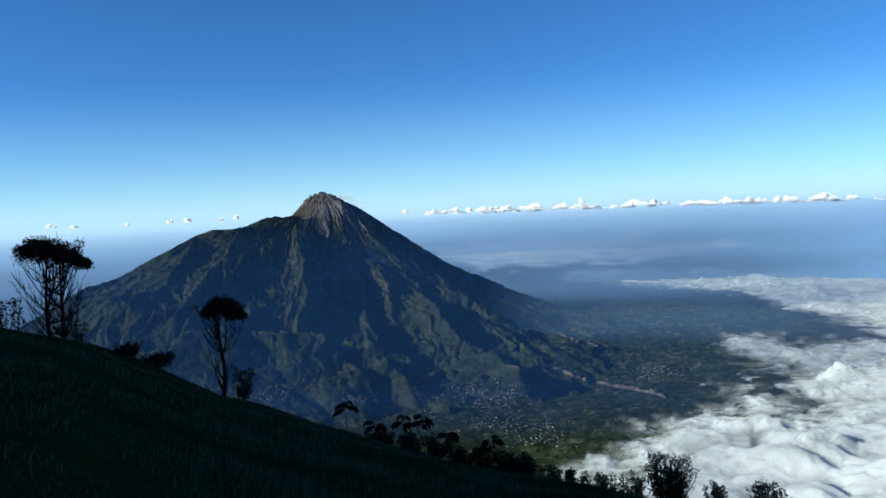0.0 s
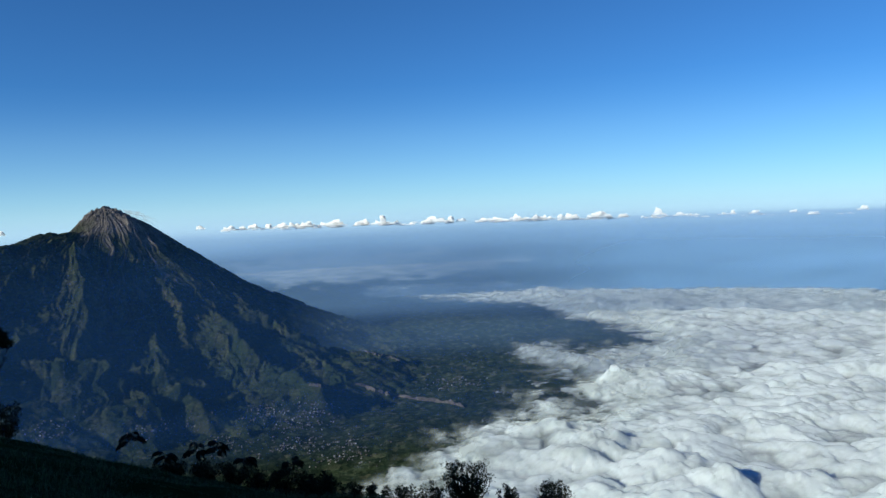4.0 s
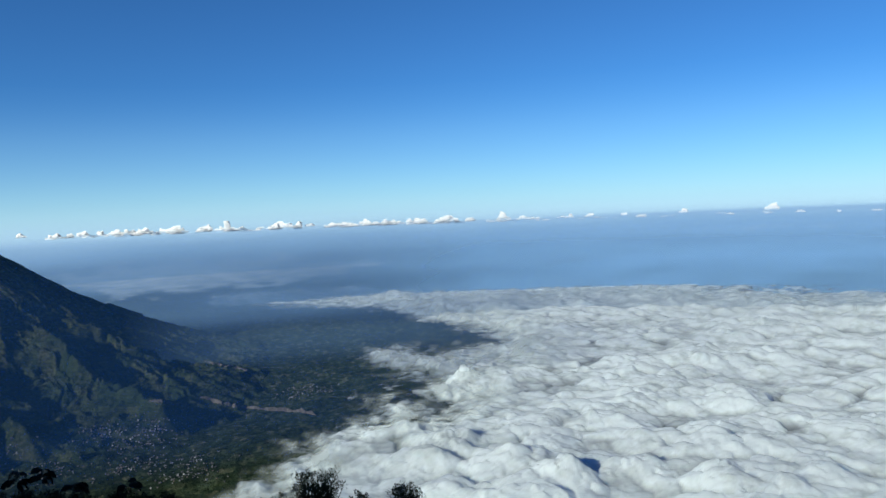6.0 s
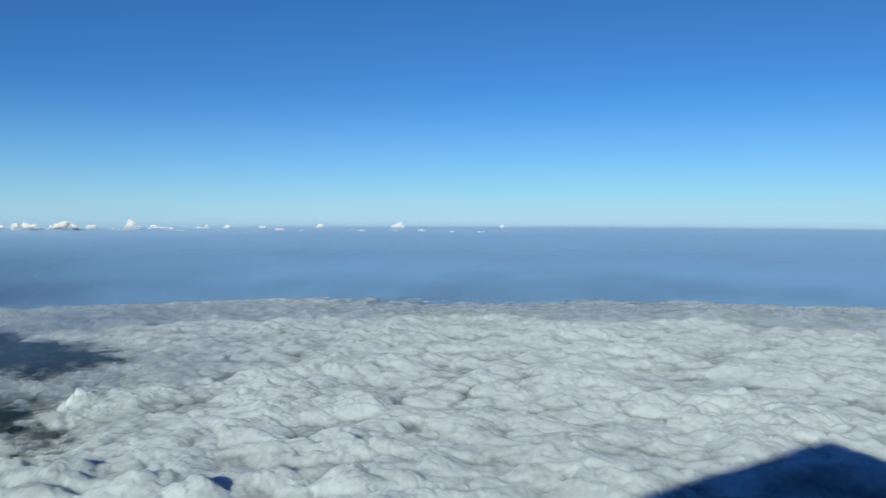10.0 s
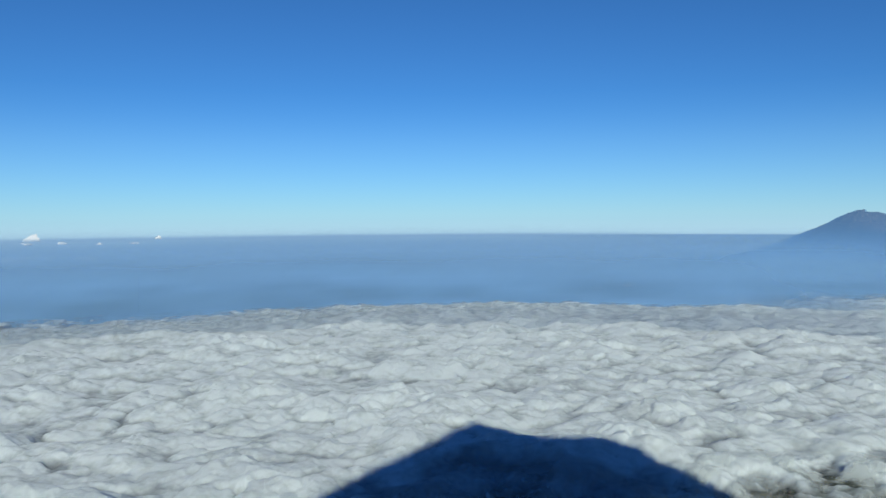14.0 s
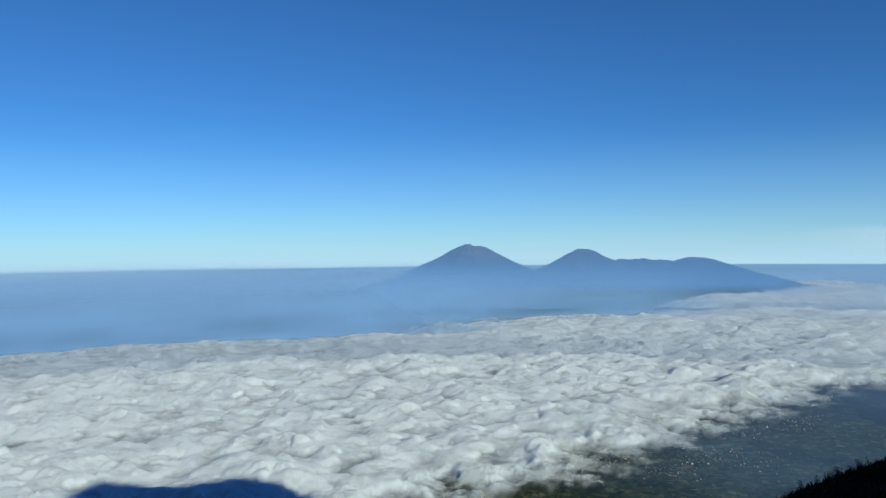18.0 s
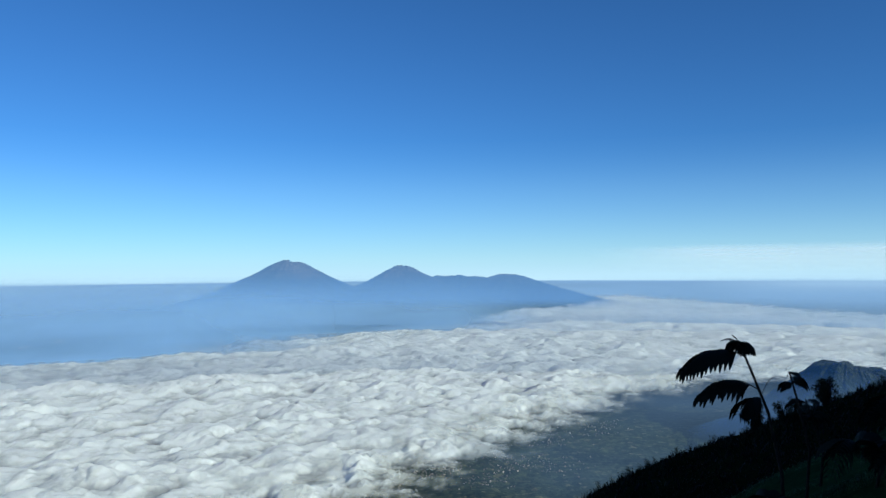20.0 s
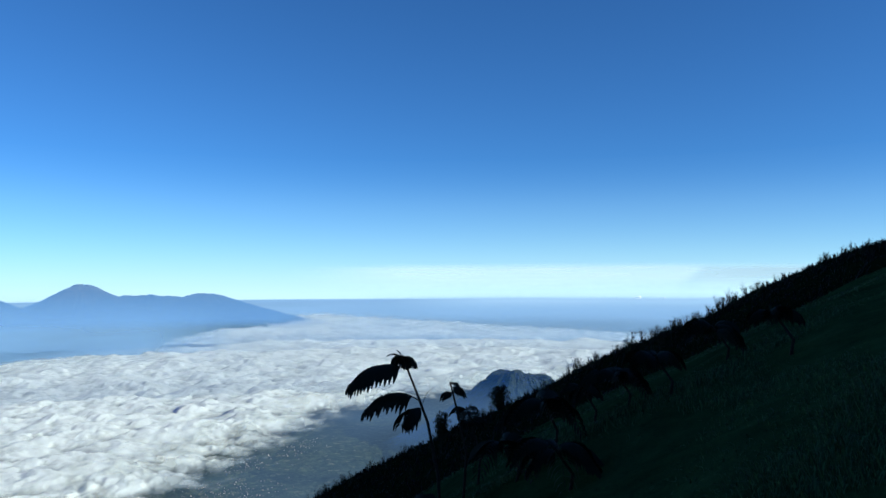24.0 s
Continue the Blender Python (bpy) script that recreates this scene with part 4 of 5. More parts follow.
def clump(build, at, size, leaves, length, rng, flat=0.7):
    for _ in range(leaves):
        d = Vector((rng.gauss(0, 1), rng.gauss(0, 1), rng.gauss(0, 1))).normalized()
        p = at + Vector((d.x, d.y, d.z * flat)) * size * rng.random() ** 0.4
        build.leaf(p, d + Vector((0, 0, 0.3)), length * rng.uniform(0.7, 1.3), length * rng.uniform(0.4, 0.6), rng)


def flat_crowned_tree(at, height, crown_wide, crown_deep, stems, bare, seed, label, lobes):
    """A mountain tree with a few crooked stems, bare lower twigs and a dense flat crown."""
    rng = random.Random(seed)
    tree = anchor("tree", at, label, "tree", "mountain trees on the slope")
    trunk, crown, limbs = Build(), Build(), []
    base_r = 0.024 * height
    tops = []
    for k in range(stems):
        a = 2 * math.pi * k / stems + rng.uniform(0, 1)
        lean = crown_wide * (0.10 if stems > 1 else 0.05)
        foot = Vector((math.cos(a), math.sin(a), 0)) * (0.05 * height if stems > 1 else 0) - Vector((0, 0, 0.25))
        head = Vector((math.cos(a) * lean, math.sin(a) * lean, height - crown_deep * 0.7))
        line = bend(foot, head, 0, rng, 8)
        trunk.tube(line, [base_r * (1 - 0.65 * i / 7) / (stems ** 0.3) for i in range(8)], 7)
        # limbs up into the crown, then leafless outer ones below it
        for j in range((9 if stems > 1 else 13) + bare):
            limb = Build()
            b = rng.uniform(0, 2 * math.pi)
            if j >= bare:
                start = line[rng.randint(3, 6)]
                out = crown_wide * rng.uniform(0.12, 0.46)
                end = Vector((math.cos(b) * out, math.sin(b) * out, height - crown_deep * rng.uniform(0.3, 0.85)))
                thick, tops = base_r * 0.34, tops + [end]
            else:
                start = line[rng.randint(1, 5)]
                out = crown_wide * rng.uniform(0.28, 0.6)
                end = Vector((math.cos(b) * out, math.sin(b) * out, min(start.z + height * rng.uniform(0.18, 0.4), height - crown_deep * 0.8)))
                thick = base_r * 0.26
            if end.z < start.z + 0.25:
                end.z = start.z + 0.35
            path = bend(start, end, -0.13 * (end - start).length, rng, 7)
            limb.tube(path, [thick * (1 - 0.72 * i / 6) for i in range(7)], 5)
            for _ in range(7 if j >= bare else 11):
                i = rng.randint(2, 6)
                tip = path[i] + Vector((math.cos(b) * rng.uniform(-0.5, 1), math.sin(b) * rng.uniform(-0.5, 1), rng.uniform(0.6, 1.5))) * height * rng.uniform(0.05, 0.11)
                limb.tube(bend(path[i], tip, 0, rng, 3), [thick * 0.42, thick * 0.32, thick * 0.14], 4)
            limbs.append(limb)
    # the crown: clumps on a dome with an uneven edge
    for u, v, drop, size, domed in lobes:
        # u to the right and v away from the slope's edge, in crown widths; drop below the top, in crown depths
        middle = Vector((u * crown_wide, v * crown_wide, height - crown_deep * drop))
        for _ in range(int(26 + 190 * size)):
            b, q = rng.uniform(0, 2 * math.pi), math.sqrt(rng.random())
            hang = domed * size * crown_wide * (1 - math.sqrt(1 - 0.98 * q * q) + 0.75 * rng.random() * math.sqrt(1 - 0.9 * q * q))
            p = middle + Vector((math.cos(b) * q * size * crown_wide, math.sin(b) * q * size * crown_wide, -hang - 0.06))
            clump(crown, p, crown_wide * rng.uniform(0.045, 0.085), 36, 0.10, rng, 0.6)
    for p in tops:
        clump(crown, p, crown_wide * 0.07, 26, 0.09, rng)
    part("trunk", trunk, mat_bark, tree)
    for limb in limbs:
        part("branch", limb, mat_bark, tree)
    part("crown", crown, mat_leaf, tree, "dense dark leaves in a flat crown")
    return tree


def leafy_shrub(name, at, wide, tall, stems, leaves, length, seed, label, category="shrub", group="shrubs on the slope", upright=0.5):
    """A shrub of several stems with leaf clusters; upright: 0 a round bush, 1 tall separate shoots."""
    rng = random.Random(seed)
    shrub = anchor(name, at, label, category, group)
    wood, crown = Build(), Build()
    for k in range(stems):
        b, q = rng.uniform(0, 2 * math.pi), math.sqrt(rng.random())
        h = tall * (1 - 0.45 * q * q * (1 - upright)) * rng.uniform(0.75, 1.0)
        end = Vector((math.cos(b) * q * wide / 2, math.sin(b) * q * wide / 2, h))
        foot = Vector((end.x * 0.25, end.y * 0.25, -0.15))
        path = bend(foot, end, -0.08 * tall, rng, 6)
        wood.tube(path, [0.018 * tall * (1 - 0.7 * i / 5) for i in range(6)], 5)
        for j in range(1 if upright < 0.3 else 2, 6):
            for _ in range(2):
                p = path[j] + Vector((rng.uniform(-1, 1), rng.uniform(-1, 1), rng.uniform(-0.5, 0.7))) * wide * 0.09
                clump(crown, p, wide * rng.uniform(0.05, 0.11), leaves, length, rng, 0.9)
    part("woody_stem", wood, mat_bark, shrub)
    part("foliage", crown, mat_leaf, shrub, "dark leaves in uneven clumps")
    return shrub


def frond(build, start, way, length, droop, pinna, pairs, rng, broad=0.115, curl=0.0):
    """A feather leaf: a drooping midrib with hanging rows of narrow leaflets."""
    way = way.normalized()
    side = way.cross(Vector((0, 0, 1))).normalized()
    rib, leaflets = [], []
    for i in range(9):
        t = i / 8
        rib.append(start + way * length * t + Vector((0, 0, -droop * length * t * t + 0.16 * length * math.sin(math.pi * t))) + side * curl * length * t * t)
    build.tube(rib, [0.012 * length * (1 - 0.7 * i / 8) for i in range(9)], 5)
    for k in range(pairs):
        t = 0.12 + 0.88 * (k + 0.5) / pairs
        i = min(int(t * 8), 7)
        at = rib[i].lerp(rib[i + 1], t * 8 - i)
        size = pinna * (0.55 + 0.6 * math.sin(math.pi * min(t * 1.05, 1))) * rng.uniform(0.85, 1.1)
        for sgn in (-1, 1):
            out = (side * sgn * 0.85 + way * 0.35).normalized()
            w = size * broad
            pts = []
            for j in range(5):
                u = j / 4
                pts.append(at + out * size * 0.75 * math.sin(u * 1.25) + Vector((0, 0, -size * 0.75 * u * u * rng.uniform(0.9, 1.1))) + way * size * 0.15 * u)
            verts, faces = [], []
            for j, p in enumerate(pts):
                wj = w * (0.7, 1.0, 1.0, 0.8, 0.15)[j]
                verts += [p + way * wj, p - way * wj]
            faces = [(2 * j, 2 * j + 1, 2 * j + 3, 2 * j + 2) for j in range(4)]
            leaflet = Build()
            leaflet.add(verts, faces)
            leaflets.append(leaflet)
    return leaflets


def sapling(at, stem_points, fronds, seed, label, group="saplings on the slope", scale=1.0, broad=0.115):
    """A young tree: a slender stem, and fronds given as (point on the stem, direction, length, droop, leaflet length)."""
    rng = random.Random(seed)
    plant = anchor("sapling", at, label, "sapling", group)
    stem = Build()
    pts = [Vector(p) * scale for p in stem_points]
    stem.tube(pts, [0.011 * scale * (1 - 0.5 * i / (len(pts) - 1)) for i in range(len(pts))], 7)
    part("stem", stem, mat_bark, plant)
    for t, way, length, droop, pinna in fronds:
        x = t * (len(pts) - 1)
        i = min(int(x), len(pts) - 2)
        b = Build()
        leaflets = frond(b, pts[i].lerp(pts[i + 1], x - i), Vector(way), length * scale, droop, pinna * scale, 13 if broad < 0.2 else 8, rng, broad)
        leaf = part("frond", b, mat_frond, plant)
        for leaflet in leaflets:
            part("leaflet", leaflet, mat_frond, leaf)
    return plant


# ---------------------------------------------------------------- trees and bushes on the south-eastern shoulder
def top_at(at, yaw, el):
    """How tall a plant at a place must be for its top to lie on a line of sight."""
    a = radians(yaw)
    far = math.hypot(at.x + ARM * math.sin(a), at.y - ARM * math.cos(a))
    return EYE + far * math.tan(radians(el)) - at.z


place = seen_from(0, 27.65, 36)
flat_crowned_tree(place, top_at(place, 0, -1.0), 3.1, 1.25, 2, 26, 3, "two-stemmed mountain tree with bare twigs and a flat dark crown",
                  [(-0.16, 0, 0.0, 0.25, 1.3), (0.05, 0.06, 0.14, 0.23, 1.2), (-0.36, 0.05, 0.3, 0.12, 0.9), (0.25, -0.04, 0.5, 0.15, 1.1), (0.41, 0.02, 0.85, 0.09, 1.1), (-0.05, -0.2, 0.15, 0.16, 1.0)])
place = seen_from(0, 17.15, 37)
flat_crowned_tree(place, top_at(place, 0, -6.15), 2.15, 1.35, 1, 12, 8, "slender single-stemmed mountain tree with a rounded lobed crown",
                  [(0.1, 0, 0.0, 0.32, 1.25), (-0.08, 0.05, 0.25, 0.2, 1.2), (0.3, 0.08, 0.15, 0.22, 1.2), (0.42, -0.05, 0.45, 0.2, 1.1), (0.2, -0.15, 0.15, 0.22, 1.2)])
SHRUBS = [("shrub", 30.6, 30, -4.9, 1.7, 10, 0.6, "broad-leaved dark shrub beside the two-stemmed tree"), ("shrub", 26.6, 35, -7.0, 1.3, 9, 0.4, "low dark shrub under the two-stemmed tree"),
          ("shrub", 15.9, 36, -11.7, 1.5, 12, 0.6, "dark leafy shrub beside the slender tree"), ("shrub", 21.6, 36, -10.3, 1.6, 20, 1.0, "thin spiky dark shrub on the grassy edge"),
          ("shrub", 23.4, 36, -9.4, 1.3, 16, 1.0, "thin spiky dark shrub on the grassy edge"), ("bush", -5.2, 32, -19.35, 1.4, 30, 0.0, "round dense dark bush on the edge of the slope"),
          ("bush", -16.3, 32, -19.4, 2.2, 40, 0.75, "big dark bush with upright leafy shoots"), ("bush", -19.6, 32, -20.9, 0.9, 16, 0.6, "small dark bush on the edge of the slope"),
          ("bush", -22.9, 32, -20.5, 1.6, 30, 0.4, "dense dark bush with uneven top")]
for k, (name, az, r, el, wide, stems, upright, label) in enumerate(SHRUBS):
    place = seen_from(0, az, r)
    leafy_shrub(name, place, wide, max(top_at(place, 0, el), 0.4), stems, 16 if name == "shrub" else 26, 0.10 if name == "shrub" else 0.085, 11 + k, label, name, upright=upright)
for k, (az, wide, el) in enumerate(((5.6, 1.3, -17.3), (3.2, 1.5, -17.5), (1.4, 1.6, -17.9), (-0.6, 1.4, -18.6), (-2.6, 1.5, -18.7), (-3.9, 1.1, -19.2), (-7.4, 1.1, -20.2), (-9.4, 1.2, -20.4), (-11.5, 1.3, -20.6), (-13.6, 1.2, -20.5))):
    place = seen_from(0, az, 34 - 0.1 * k)
    leafy_shrub("shrub", place, wide, max(top_at(place, 0, el), 0.35), 18, 20, 0.09, 40 + k, "low dark shrub in the thicket along the edge", upright=0.35)

rng = random.Random(77)
for k, (az, el, r) in enumerate(((8.2, -14.8, 37), (6.0, -16.6, 36), (3.8, -16.1, 36), (2.3, -16.4, 35.5), (-2.9, -18.2, 34), (0.4, -17.6, 35))):
    place = seen_from(0, az, r)
    tall = max(top_at(place, 0, el), 0.6)
    fr = []
    for j in range(7):
        b = j * 2.4 + rng.uniform(-0.4, 0.4)
        fr.append((rng.uniform(0.72, 1.0), (math.cos(b), math.sin(b), rng.uniform(0.0, 0.5)), rng.uniform(0.45, 0.7), rng.uniform(0.4, 0.8), rng.uniform(0.22, 0.3)))
    sapling(place, [(0, 0, -0.2), (0.02, 0.01, tall * 0.3), (-0.03, 0.02, tall * 0.65), (0.02, 0, tall)], fr, 60 + k, "young feathery-leaved tree standing above the thicket", broad=0.26)


# ---------------------------------------------------------------- saplings close by on the northern side
def facing(yaw, az, dist):
    """A place at a distance from the eye, with the directions right, up and towards the eye there."""
    a = radians(yaw)
    p = Vector((-ARM * math.sin(a), ARM * math.cos(a), EYE)) + polar(az, dist)
    b = radians(az)
    return p, Vector((math.cos(b), math.sin(b), 0)), Vector((math.sin(b), -math.cos(b), 0))


def near_sapling():
    top, right, near = facing(-136.1, -140.3, 4.3)
    top.z = EYE + 4.3 * math.tan(radians(-5.95))
    at = top + right * 0.17
    at.z = float(slope_height(np.array([at.x]), np.array([at.y]))[0])
    h = top.z - at.z
    stem = [tuple(right * x + Vector((0, 0, z))) for x, z in ((0.05, -0.1), (0.03, h * 0.35), (-0.03, h * 0.65), (-0.10, h * 0.83), (-0.17, h))]
    left = -right
    fr = [(0.90, left * 1.0 + near * 0.25 + Vector((0, 0, 0.02)), 0.33, 0.30, 0.15), (0.66, left * 1.0 - near * 0.2 + Vector((0, 0, 0.10)), 0.31, 0.32, 0.145),
          (0.60, left * 0.8 + near * 0.6 + Vector((0, 0, -0.05)), 0.15, 0.45, 0.11), (1.0, left * 1.0 + near * 0.2 + Vector((0, 0, 0.25)), 0.10, 0.15, 0.016), (1.0, left * 0.6 + Vector((0, 0, 0.75)), 0.06, 0.1, 0.014),
          (0.62, right * 0.5 + Vector((0, 0, 0.9)), 0.14, 0.15, 0.012)]
    for j in range(10):
        b = j * 0.65
        fr.append((1.0 - 0.012 * (j % 3), right * (math.cos(b) + 0.35) + near * math.sin(b) + Vector((0, 0, 0.35)), 0.05, 0.9, 0.068))
    return sapling(at, stem, fr, 81, "slender sapling with drooping feathery leaves standing above the slope")


near_sapling()

for k, (az, dist, top_el, size, kind) in enumerate(((-143.4, 5.2, -7.8, 0.55, 0), (-144.6, 6.0, -9.6, 0.6, 1), (-150.2, 5.0, -8.8, 1.1, 1), (-153.2, 5.6, -8.0, 0.8, 0), (-155.6, 5.2, -8.4, 1.0, 1),
                                                      (-147.2, 4.6, -12.5, 1.0, 1), (-158.5, 4.8, -11.0, 1.05, 0), (-151.0, 3.9, -15.5, 1.0, 1), (-162.5, 5.4, -9.0, 0.95, 1), (-141.5, 4.0, -16.5, 0.9, 0), (-166.5, 4.6, -10.5, 0.9, 0))):
    top, right, near = facing(-141.0, az, dist)
    top.z = EYE + dist * math.tan(radians(top_el))
    at = top + right * 0.06
    at.z = float(slope_height(np.array([at.x]), np.array([at.y]))[0])
    h = max(top.z - at.z, 0.25)
    r2 = random.Random(900 + k)
    fr = []
    for j in range(6 if kind == 0 else 8):
        b = j * 2.3 + r2.uniform(-0.5, 0.5)
        low = 0.86 if kind == 0 else 0.7
        fr.append((r2.uniform(low, 1.0), right * math.cos(b) + near * math.sin(b) * 0.8 + Vector((0, 0, r2.uniform(0.1, 0.5))), r2.uniform(0.12, 0.2) * (1 if kind == 0 else 1.5) * size, r2.uniform(0.5, 0.8), 0.10 * size))
    stem = [tuple(right * x + Vector((0, 0, z))) for x, z in ((0.02, -0.1), (0.05, h * 0.4), (-0.01, h * 0.75), (-0.06, h))]
    sapling(at, stem, fr, 90 + k, "small dark sapling with feathery leaves among the grass")

spot = seen_from(-134, -142.7, 59)
leafy_shrub("bush", spot, 1.2, max(top_at(spot, -134, -9.9), 0.6), 26, 26, 0.09, 121, "small dense dark bush on the ridge line", "bush", upright=0.1)
spot = seen_from(-134, -147.1, 60)
leafy_shrub("shrub", spot, 1.5, max(top_at(spot, -134, -8.0), 0.8), 24, 24, 0.11, 120, "dark leafy shrub standing on the ridge line", upright=0.5)
spot = seen_from(-134, -144.7, 59)
leafy_shrub("shrub", spot, 1.9, max(top_at(spot, -134, -9.6), 0.6), 18, 20, 0.11, 122, "low spreading dark shrub on the ridge line", upright=0.2)


# ---------------------------------------------------------------- leafless scrub along the northern ridge
def scrub_kind(seed, wide, tall, leaves):
    rng = random.Random(seed)
    twigs = Build()
    for _ in range(11):
        b, q = rng.uniform(0, 2 * math.pi), rng.random()
        end = Vector((math.cos(b) * q * wide / 2, math.sin(b) * q * wide / 2, tall * rng.uniform(0.6, 1.0)))
        path = bend(Vector((end.x * 0.2, end.y * 0.2, -0.3)), end, 0, rng, 5)
        twigs.tube(path, [0.022, 0.018, 0.014, 0.010, 0.006], 4)
        for _ in range(6):
            j = rng.randint(1, 4)
            tip = path[j] + Vector((rng.uniform(-1, 1), rng.uniform(-1, 1), rng.uniform(0.4, 1.3))) * tall * rng.uniform(0.10, 0.28)
            twigs.tube([path[j], path[j].lerp(tip, 0.5), tip], [0.011, 0.009, 0.004], 4)
            if leaves:
                clump(twigs, tip, 0.07, leaves, 0.06, rng)
    return twigs.mesh("scrub", mat_bark if not leaves else mat_leaf)


BARE_SCRUB = [scrub_kind(500 + k, 0.9, 0.95, 0) for k in range(5)]
LEAFY_SCRUB = [scrub_kind(520 + k, 0.9, 0.75, 5) for k in range(4)]
rng = random.Random(31)


def ridge_top(az, reach):
    """The highest line of sight over the slope along a bearing, near a distance."""
    r = np.linspace(reach * 0.6, reach * 1.3, 40)
    a = radians(az)
    x, y = -np.sin(a) * r, np.cos(a) * r
    z = slope_height(x, y)
    k = int(np.argmax((z - EYE) / r))
    return Vector((x[k], y[k], z[k]))


for k in range(170):
    az = rng.uniform(-131, -176)
    leafy = rng.random() < (0.85 if az > -146 else 0.35)
    p = ridge_top(az, 58)
    back = rng.uniform(-3, 7)
    p.x, p.y = p.x * (1 - back / 60), p.y * (1 - back / 60)
    p.z = float(slope_height(np.array([p.x]), np.array([p.y]))[0])
    ob = new("scrub", rng.choice(LEAFY_SCRUB if leafy else BARE_SCRUB))
    size = rng.uniform(0.45, 1.0) * (1.15 if -152 > az > -167 else 0.8)
    ob.matrix_basis = Matrix.LocRotScale(p, Euler((0, 0, rng.uniform(0, 6.3))), (size, size, size * rng.uniform(0.8, 1.2)))
    tagged(ob, "low dark leafy scrub on the ridge line" if leafy else "leafless twiggy scrub on the ridge line", "scrub", "scrub along the ridge")


# ---------------------------------------------------------------- grass
def grass(name, az0, az1, r0, r1, count, tall, seed, stuff=None, turf=False):
    rng = np.random.default_rng(seed)
    az = np.radians(rng.uniform(az1, az0, count))
    r = r0 * (r1 / r0) ** rng.random(count) ** 0.85
    x, y = -np.sin(az) * r, np.cos(az) * r
    keep = fbm(x / 0.9, y / 0.9, 3, seed) > rng.uniform(-0.5, 0.15, count)
    x, y, r = x[keep], y[keep], r[keep]
    n = len(x)
    z = slope_height(x, y) - 0.03
    h = tall * rng.uniform(0.4, 1.25, n) * np.clip(1 + 1.1 * fbm(x / 1.1, y / 1.1, 3, seed + 5), 0.35, 2)
    w = np.clip(0.0004 * r, 0.002, 0.014) * rng.uniform(0.7, 1.4, n) * (3 if stuff else 1)
    b, lean = rng.uniform(0, 2 * np.pi, n), rng.uniform(0.5, 1.5, n)
    # blades hang down the slope
    dx, dy = np.cos(b) * 0.6 + 0.35 * x / r, np.sin(b) * 0.6 + 0.35 * y / r
    sx, sy = -np.sin(b + 0.7) * w, np.cos(b + 0.7) * w
    P = np.stack([np.stack([x - sx, y - sy, z], 1), np.stack([x + sx, y + sy, z], 1),
                  np.stack([x + dx * lean * h * 0.45 + sx * 0.7, y + dy * lean * h * 0.45 + sy * 0.7, z + h * 0.65], 1), np.stack([x + dx * lean * h * 0.45 - sx * 0.7, y + dy * lean * h * 0.45 - sy * 0.7, z + h * 0.65], 1),
                  np.stack([x + dx * lean * h * 1.15, y + dy * lean * h * 1.15, z + h * (1.05 - 0.4 * lean)], 1)], 1).reshape(-1, 3)
    me = bpy.data.meshes.new(name)
    me.vertices.add(len(P))
    me.vertices.foreach_set("co", P.astype(np.float32).ravel())
    base = np.arange(n)[:, None] * 5
    loops = np.concatenate([base + np.array([0, 1, 2, 3]), base + np.array([3, 2, 4])], 1).astype(np.int32)
    me.loops.add(loops.size)
    me.loops.foreach_set("vertex_index", loops.ravel())
    me.polygons.add(2 * n)
    me.polygons.foreach_set("loop_start", (np.arange(n)[:, None] * 7 + np.array([0, 4])).astype(np.int32).ravel())
    me.update(calc_edges=True)
    me.materials.append(stuff or (mat_turf if turf else mat_blade))
    return tagged(new(name, me), "near-black blades that paint the ridge's shade" if stuff else "dark green mountain grass on the shaded slope", "heath" if stuff else "grass", kind="stuff")


grass("grass", 45, -30, 2.4, 42, 200000, 0.085, 600)
grass("grass", -128, -178, 2.6, 15, 170000, 0.05, 601, turf=True)
# added cover of near-black blades, puts the ridge's deep shade into colour
grass("heath", -124, -178, 17, 64, 60000, 0.32, 602, mat_ridge_shade)


# ---------------------------------------------------------------- villages and cliffs
def house_material():
    m, nt, out = material("village roofs and walls")
    info = nt.nodes.new("ShaderNodeNewGeometry")
    col = ramp(nt, info.outputs["Random Per Island"], ((0.0, (0.06, 0.06, 0.06)), (0.4, (0.14, 0.14, 0.15)), (0.65, (0.14, 0.11, 0.095)), (0.85, (0.26, 0.26, 0.27)), (1.0, (0.48, 0.47, 0.46))))
    p = node(nt, "ShaderNodeBsdfPrincipled", Roughness=0.6)
    nt.links.new(col, p.inputs["Base Color"])
    nt.links.new(p.outputs[0], out.inputs["Surface"])
    return m


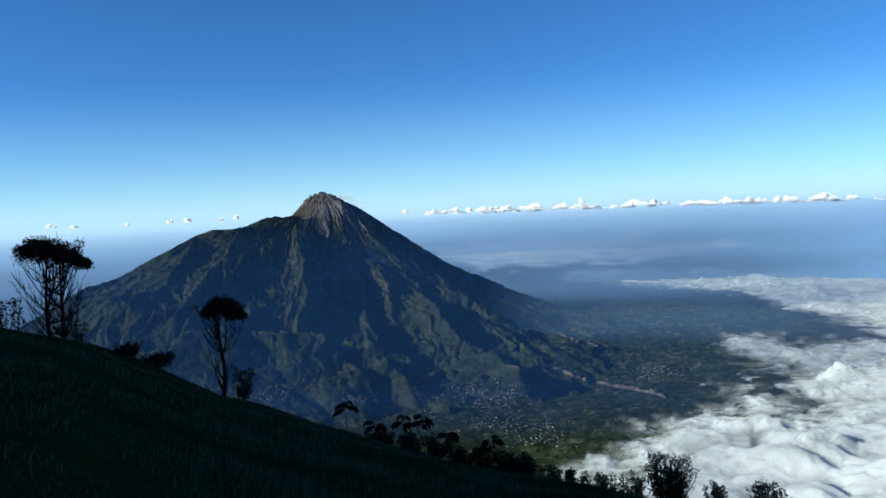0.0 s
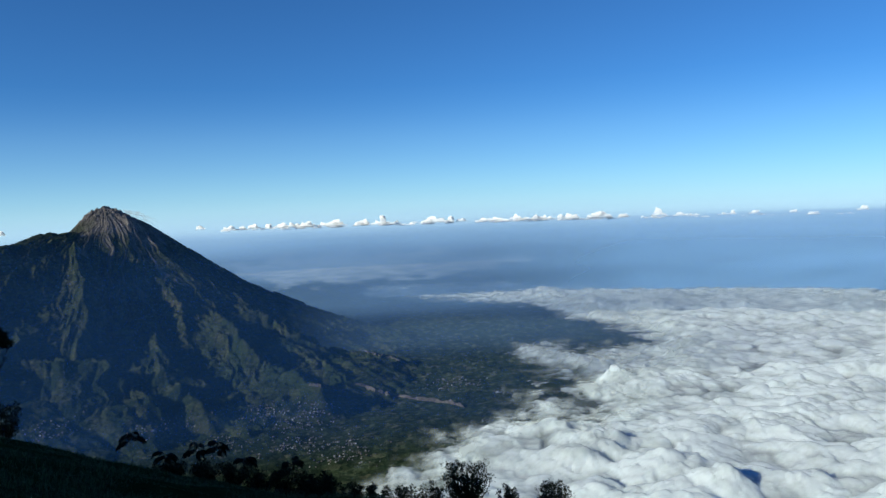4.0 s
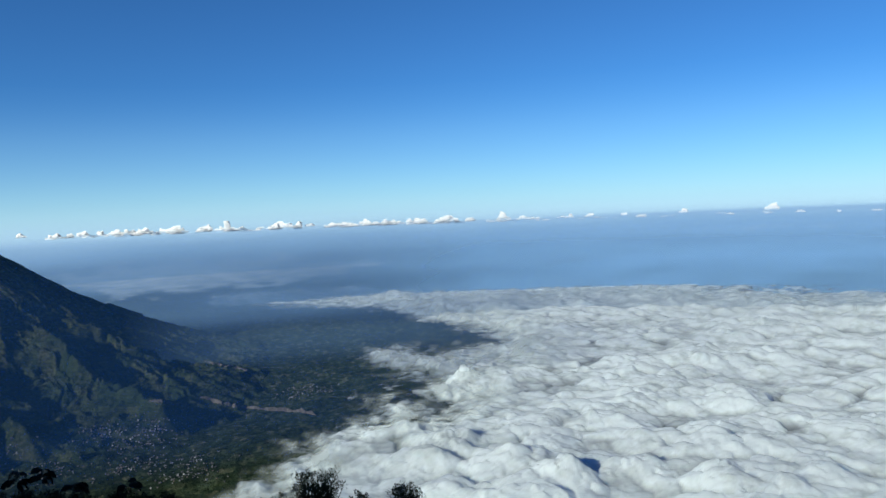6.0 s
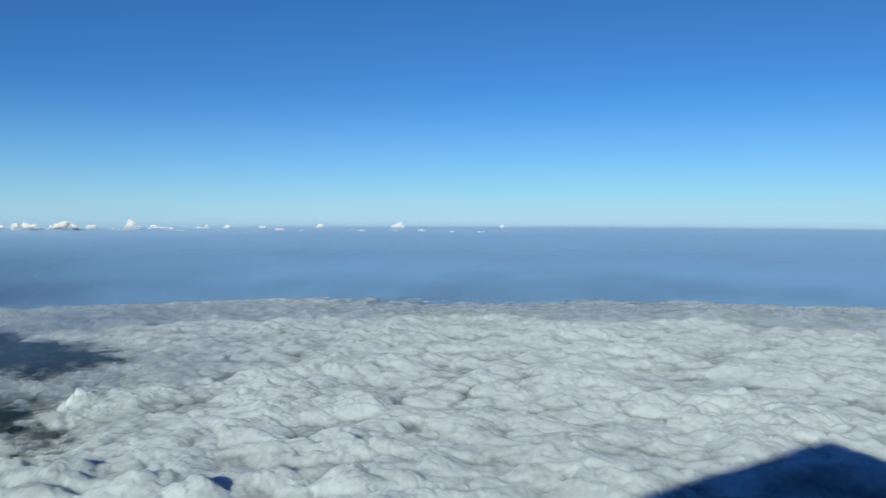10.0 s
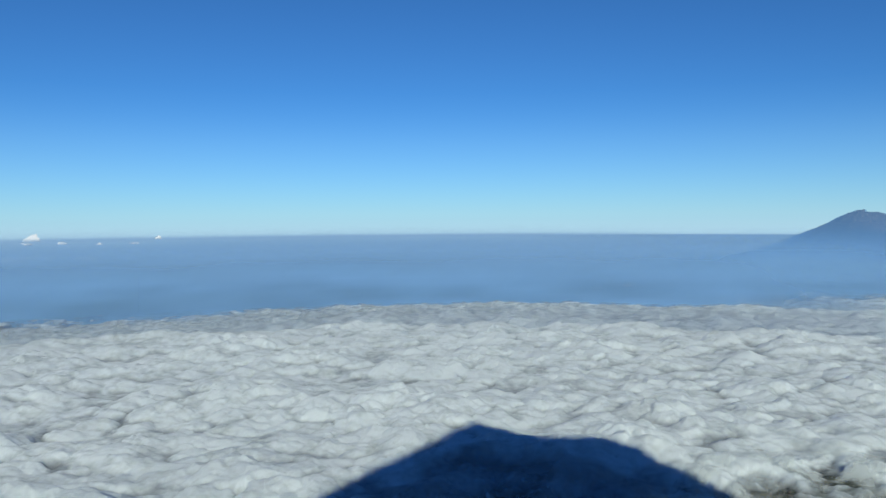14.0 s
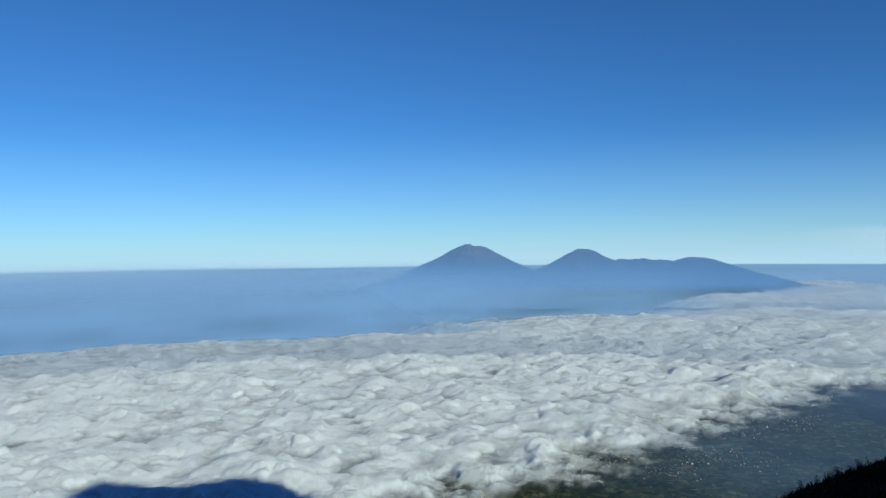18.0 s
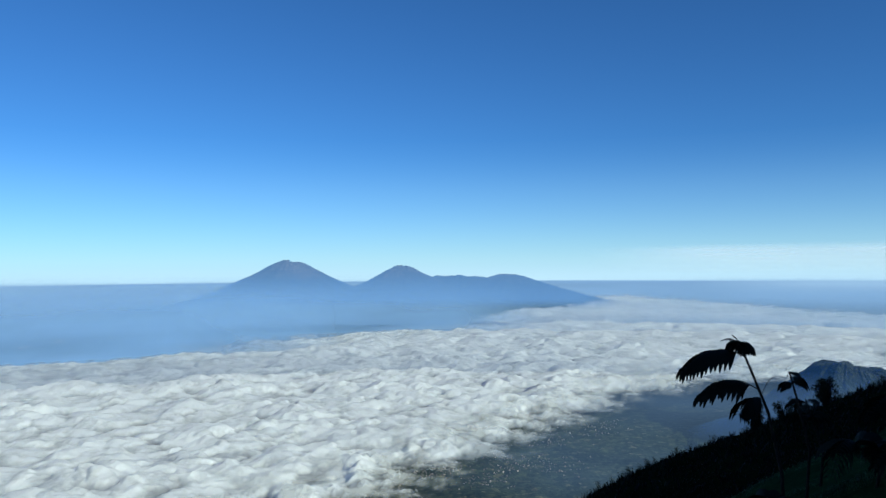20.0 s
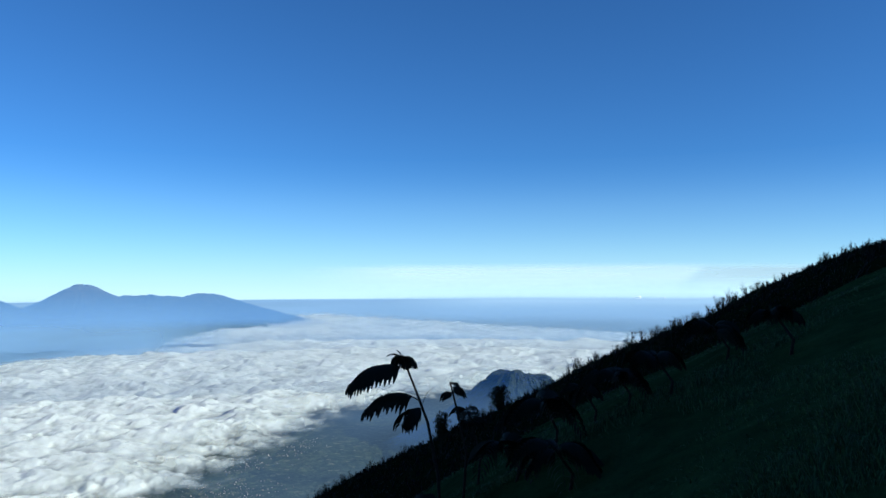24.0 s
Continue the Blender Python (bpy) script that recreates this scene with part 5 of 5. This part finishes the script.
def village(clusters, seed, label):
    """Many tiny gabled houses; clusters: bearing, line of sight, spreads of both, number."""
    rng = np.random.default_rng(seed)
    az, el = [], []
    for a, e, sa, se, n in clusters:
        n, rows = int(1.5 * n), rng.integers(0, 5, int(1.5 * n))
        az.append(a + sa * rng.normal(0, 0.6, n))
        el.append(e + se * (0.4 * (rows - 2) + rng.normal(0, 0.12, n)) - 0.12 * (az[-1] - a) * rng.choice((-1, 1, 1), n))
    x, y, z = on_land(np.concatenate(az), np.concatenate(el))
    V, Fc, k = [], [], 0
    for px, py, pz in zip(x, y, z):
        l, w, h = rng.uniform(1.0, 2.3), rng.uniform(0.8, 1.4), rng.uniform(0.6, 1.0)
        t = rng.normal(0.4, 0.5)
        c, q = math.cos(t), math.sin(t)
        pts = [(-l, -w, -1), (l, -w, -1), (l, w, -1), (-l, w, -1), (-l, -w, h), (l, -w, h), (l, w, h), (-l, w, h), (-l, 0, h + w * 0.5), (l, 0, h + w * 0.5)]
        V += [(px + (a * c - b * q) / 2, py + (a * q + b * c) / 2, pz + d) for a, b, d in pts]
        Fc += [tuple(i + k for i in f) for f in ((0, 1, 5, 4), (2, 3, 7, 6), (1, 2, 6, 9, 5), (3, 0, 4, 8, 7), (4, 5, 9, 8), (6, 7, 8, 9))]
        k += 10
    me = mesh_of("village", V, Fc, mat_house, False)
    return tagged(new("village", me), label, "village", kind="stuff")


mat_house = house_material()
village([(6.0, -14.9, 1.8, 0.5, 60), (-1.2, -14.6, 1.5, 0.55, 70), (-4.0, -15.6, 2.2, 0.5, 80), (-4.6, -14.7, 1.2, 0.4, 30), (-6.5, -18.0, 2.6, 0.8, 90), (-3.0, -17.0, 2.2, 0.5, 50), (-15.6, -13.6, 1.9, 0.4, 60), (13.5, -13.9, 1.8, 0.5, 40), (2.0, -16.5, 2.2, 0.6, 40)], 700,
        "pale scattered village houses below the volcano")
village([(-119.8, -15.6, 1.6, 0.5, 70), (-116.3, -16.4, 1.4, 0.5, 40), (-125.5, -15.0, 2.4, 0.6, 60), (-127.6, -13.3, 2.0, 0.5, 50), (-131.7, -12.4, 2.4, 0.5, 50), (-123.4, -16.2, 2.0, 0.5, 40), (-128.7, -15.2, 2.2, 0.6, 40), (-104.5, -19.6, 1.6, 0.6, 40)], 701,
        "pale scattered village houses in the shaded valley")


def cliff(line, tall, seed):
    """A broken pale rock wall along a river gorge; line of bearings and lines of sight at its foot."""
    t = np.linspace(0, 1, 160)
    az = np.interp(t, np.linspace(0, 1, len(line)), [p for p, q in line])
    el = np.interp(t, np.linspace(0, 1, len(line)), [q for p, q in line])
    x, y, z = on_land(az, el)
    r = np.hypot(x, y)
    k = np.ones(9) / 9
    r = np.convolve(np.pad(r, 4, mode="edge"), k, mode="valid")
    z = np.convolve(np.pad(z, 4, mode="edge"), k, mode="valid")
    rows = np.linspace(0, 1, 9)
    T, U = np.meshgrid(t, rows)
    rough = fbm(T * 60, U * 2, 4, seed)
    hh = tall * np.clip(0.75 + 0.55 * fbm(T * 14, T * 0, 4, seed + 3), 0.1, 1.3) * smooth(0, 0.05, T) * smooth(1, 0.95, T)
    Rr = r[None] - 1.0 + 2.2 * U + 1.6 * rough
    a = np.radians(az)[None] + 0 * U
    Z = z[None] - 2 + (hh + 2) * U
    top = np.stack([-np.sin(a[-1]) * (Rr[-1] + 4), np.cos(a[-1]) * (Rr[-1] + 4), Z[-1] - 2])
    X, Y = np.vstack([-np.sin(a) * Rr, top[0]]), np.vstack([np.cos(a) * Rr, top[1]])
    me = grid_mesh("cliff", X, Y, np.vstack([Z, top[2]]))
    me.materials.append(mat_cliff)
    return tagged(new("cliff", me), "pale broken rock cliff along a river gorge", "cliff")


mat_cliff = land_material("pale cliff rock", 0.12, ((0.35, (0.07, 0.066, 0.06)), (0.5, (0.12, 0.118, 0.115)), (0.62, (0.22, 0.215, 0.21)), (0.75, (0.04, 0.05, 0.03))), 0.8, 1.5)
cliff([(-7.8, -13.15), (-9.3, -13.8), (-10.5, -14.2), (-13.1, -14.7), (-15.1, -15.0), (-16.3, -15.35)], 6, 800)
cliff([(-4.4, -13.05), (-5.9, -13.3), (-7.2, -13.75)], 4, 805)
cliff([(-8.4, -10.65), (-9.8, -11.15), (-11.6, -11.7)], 3, 810)
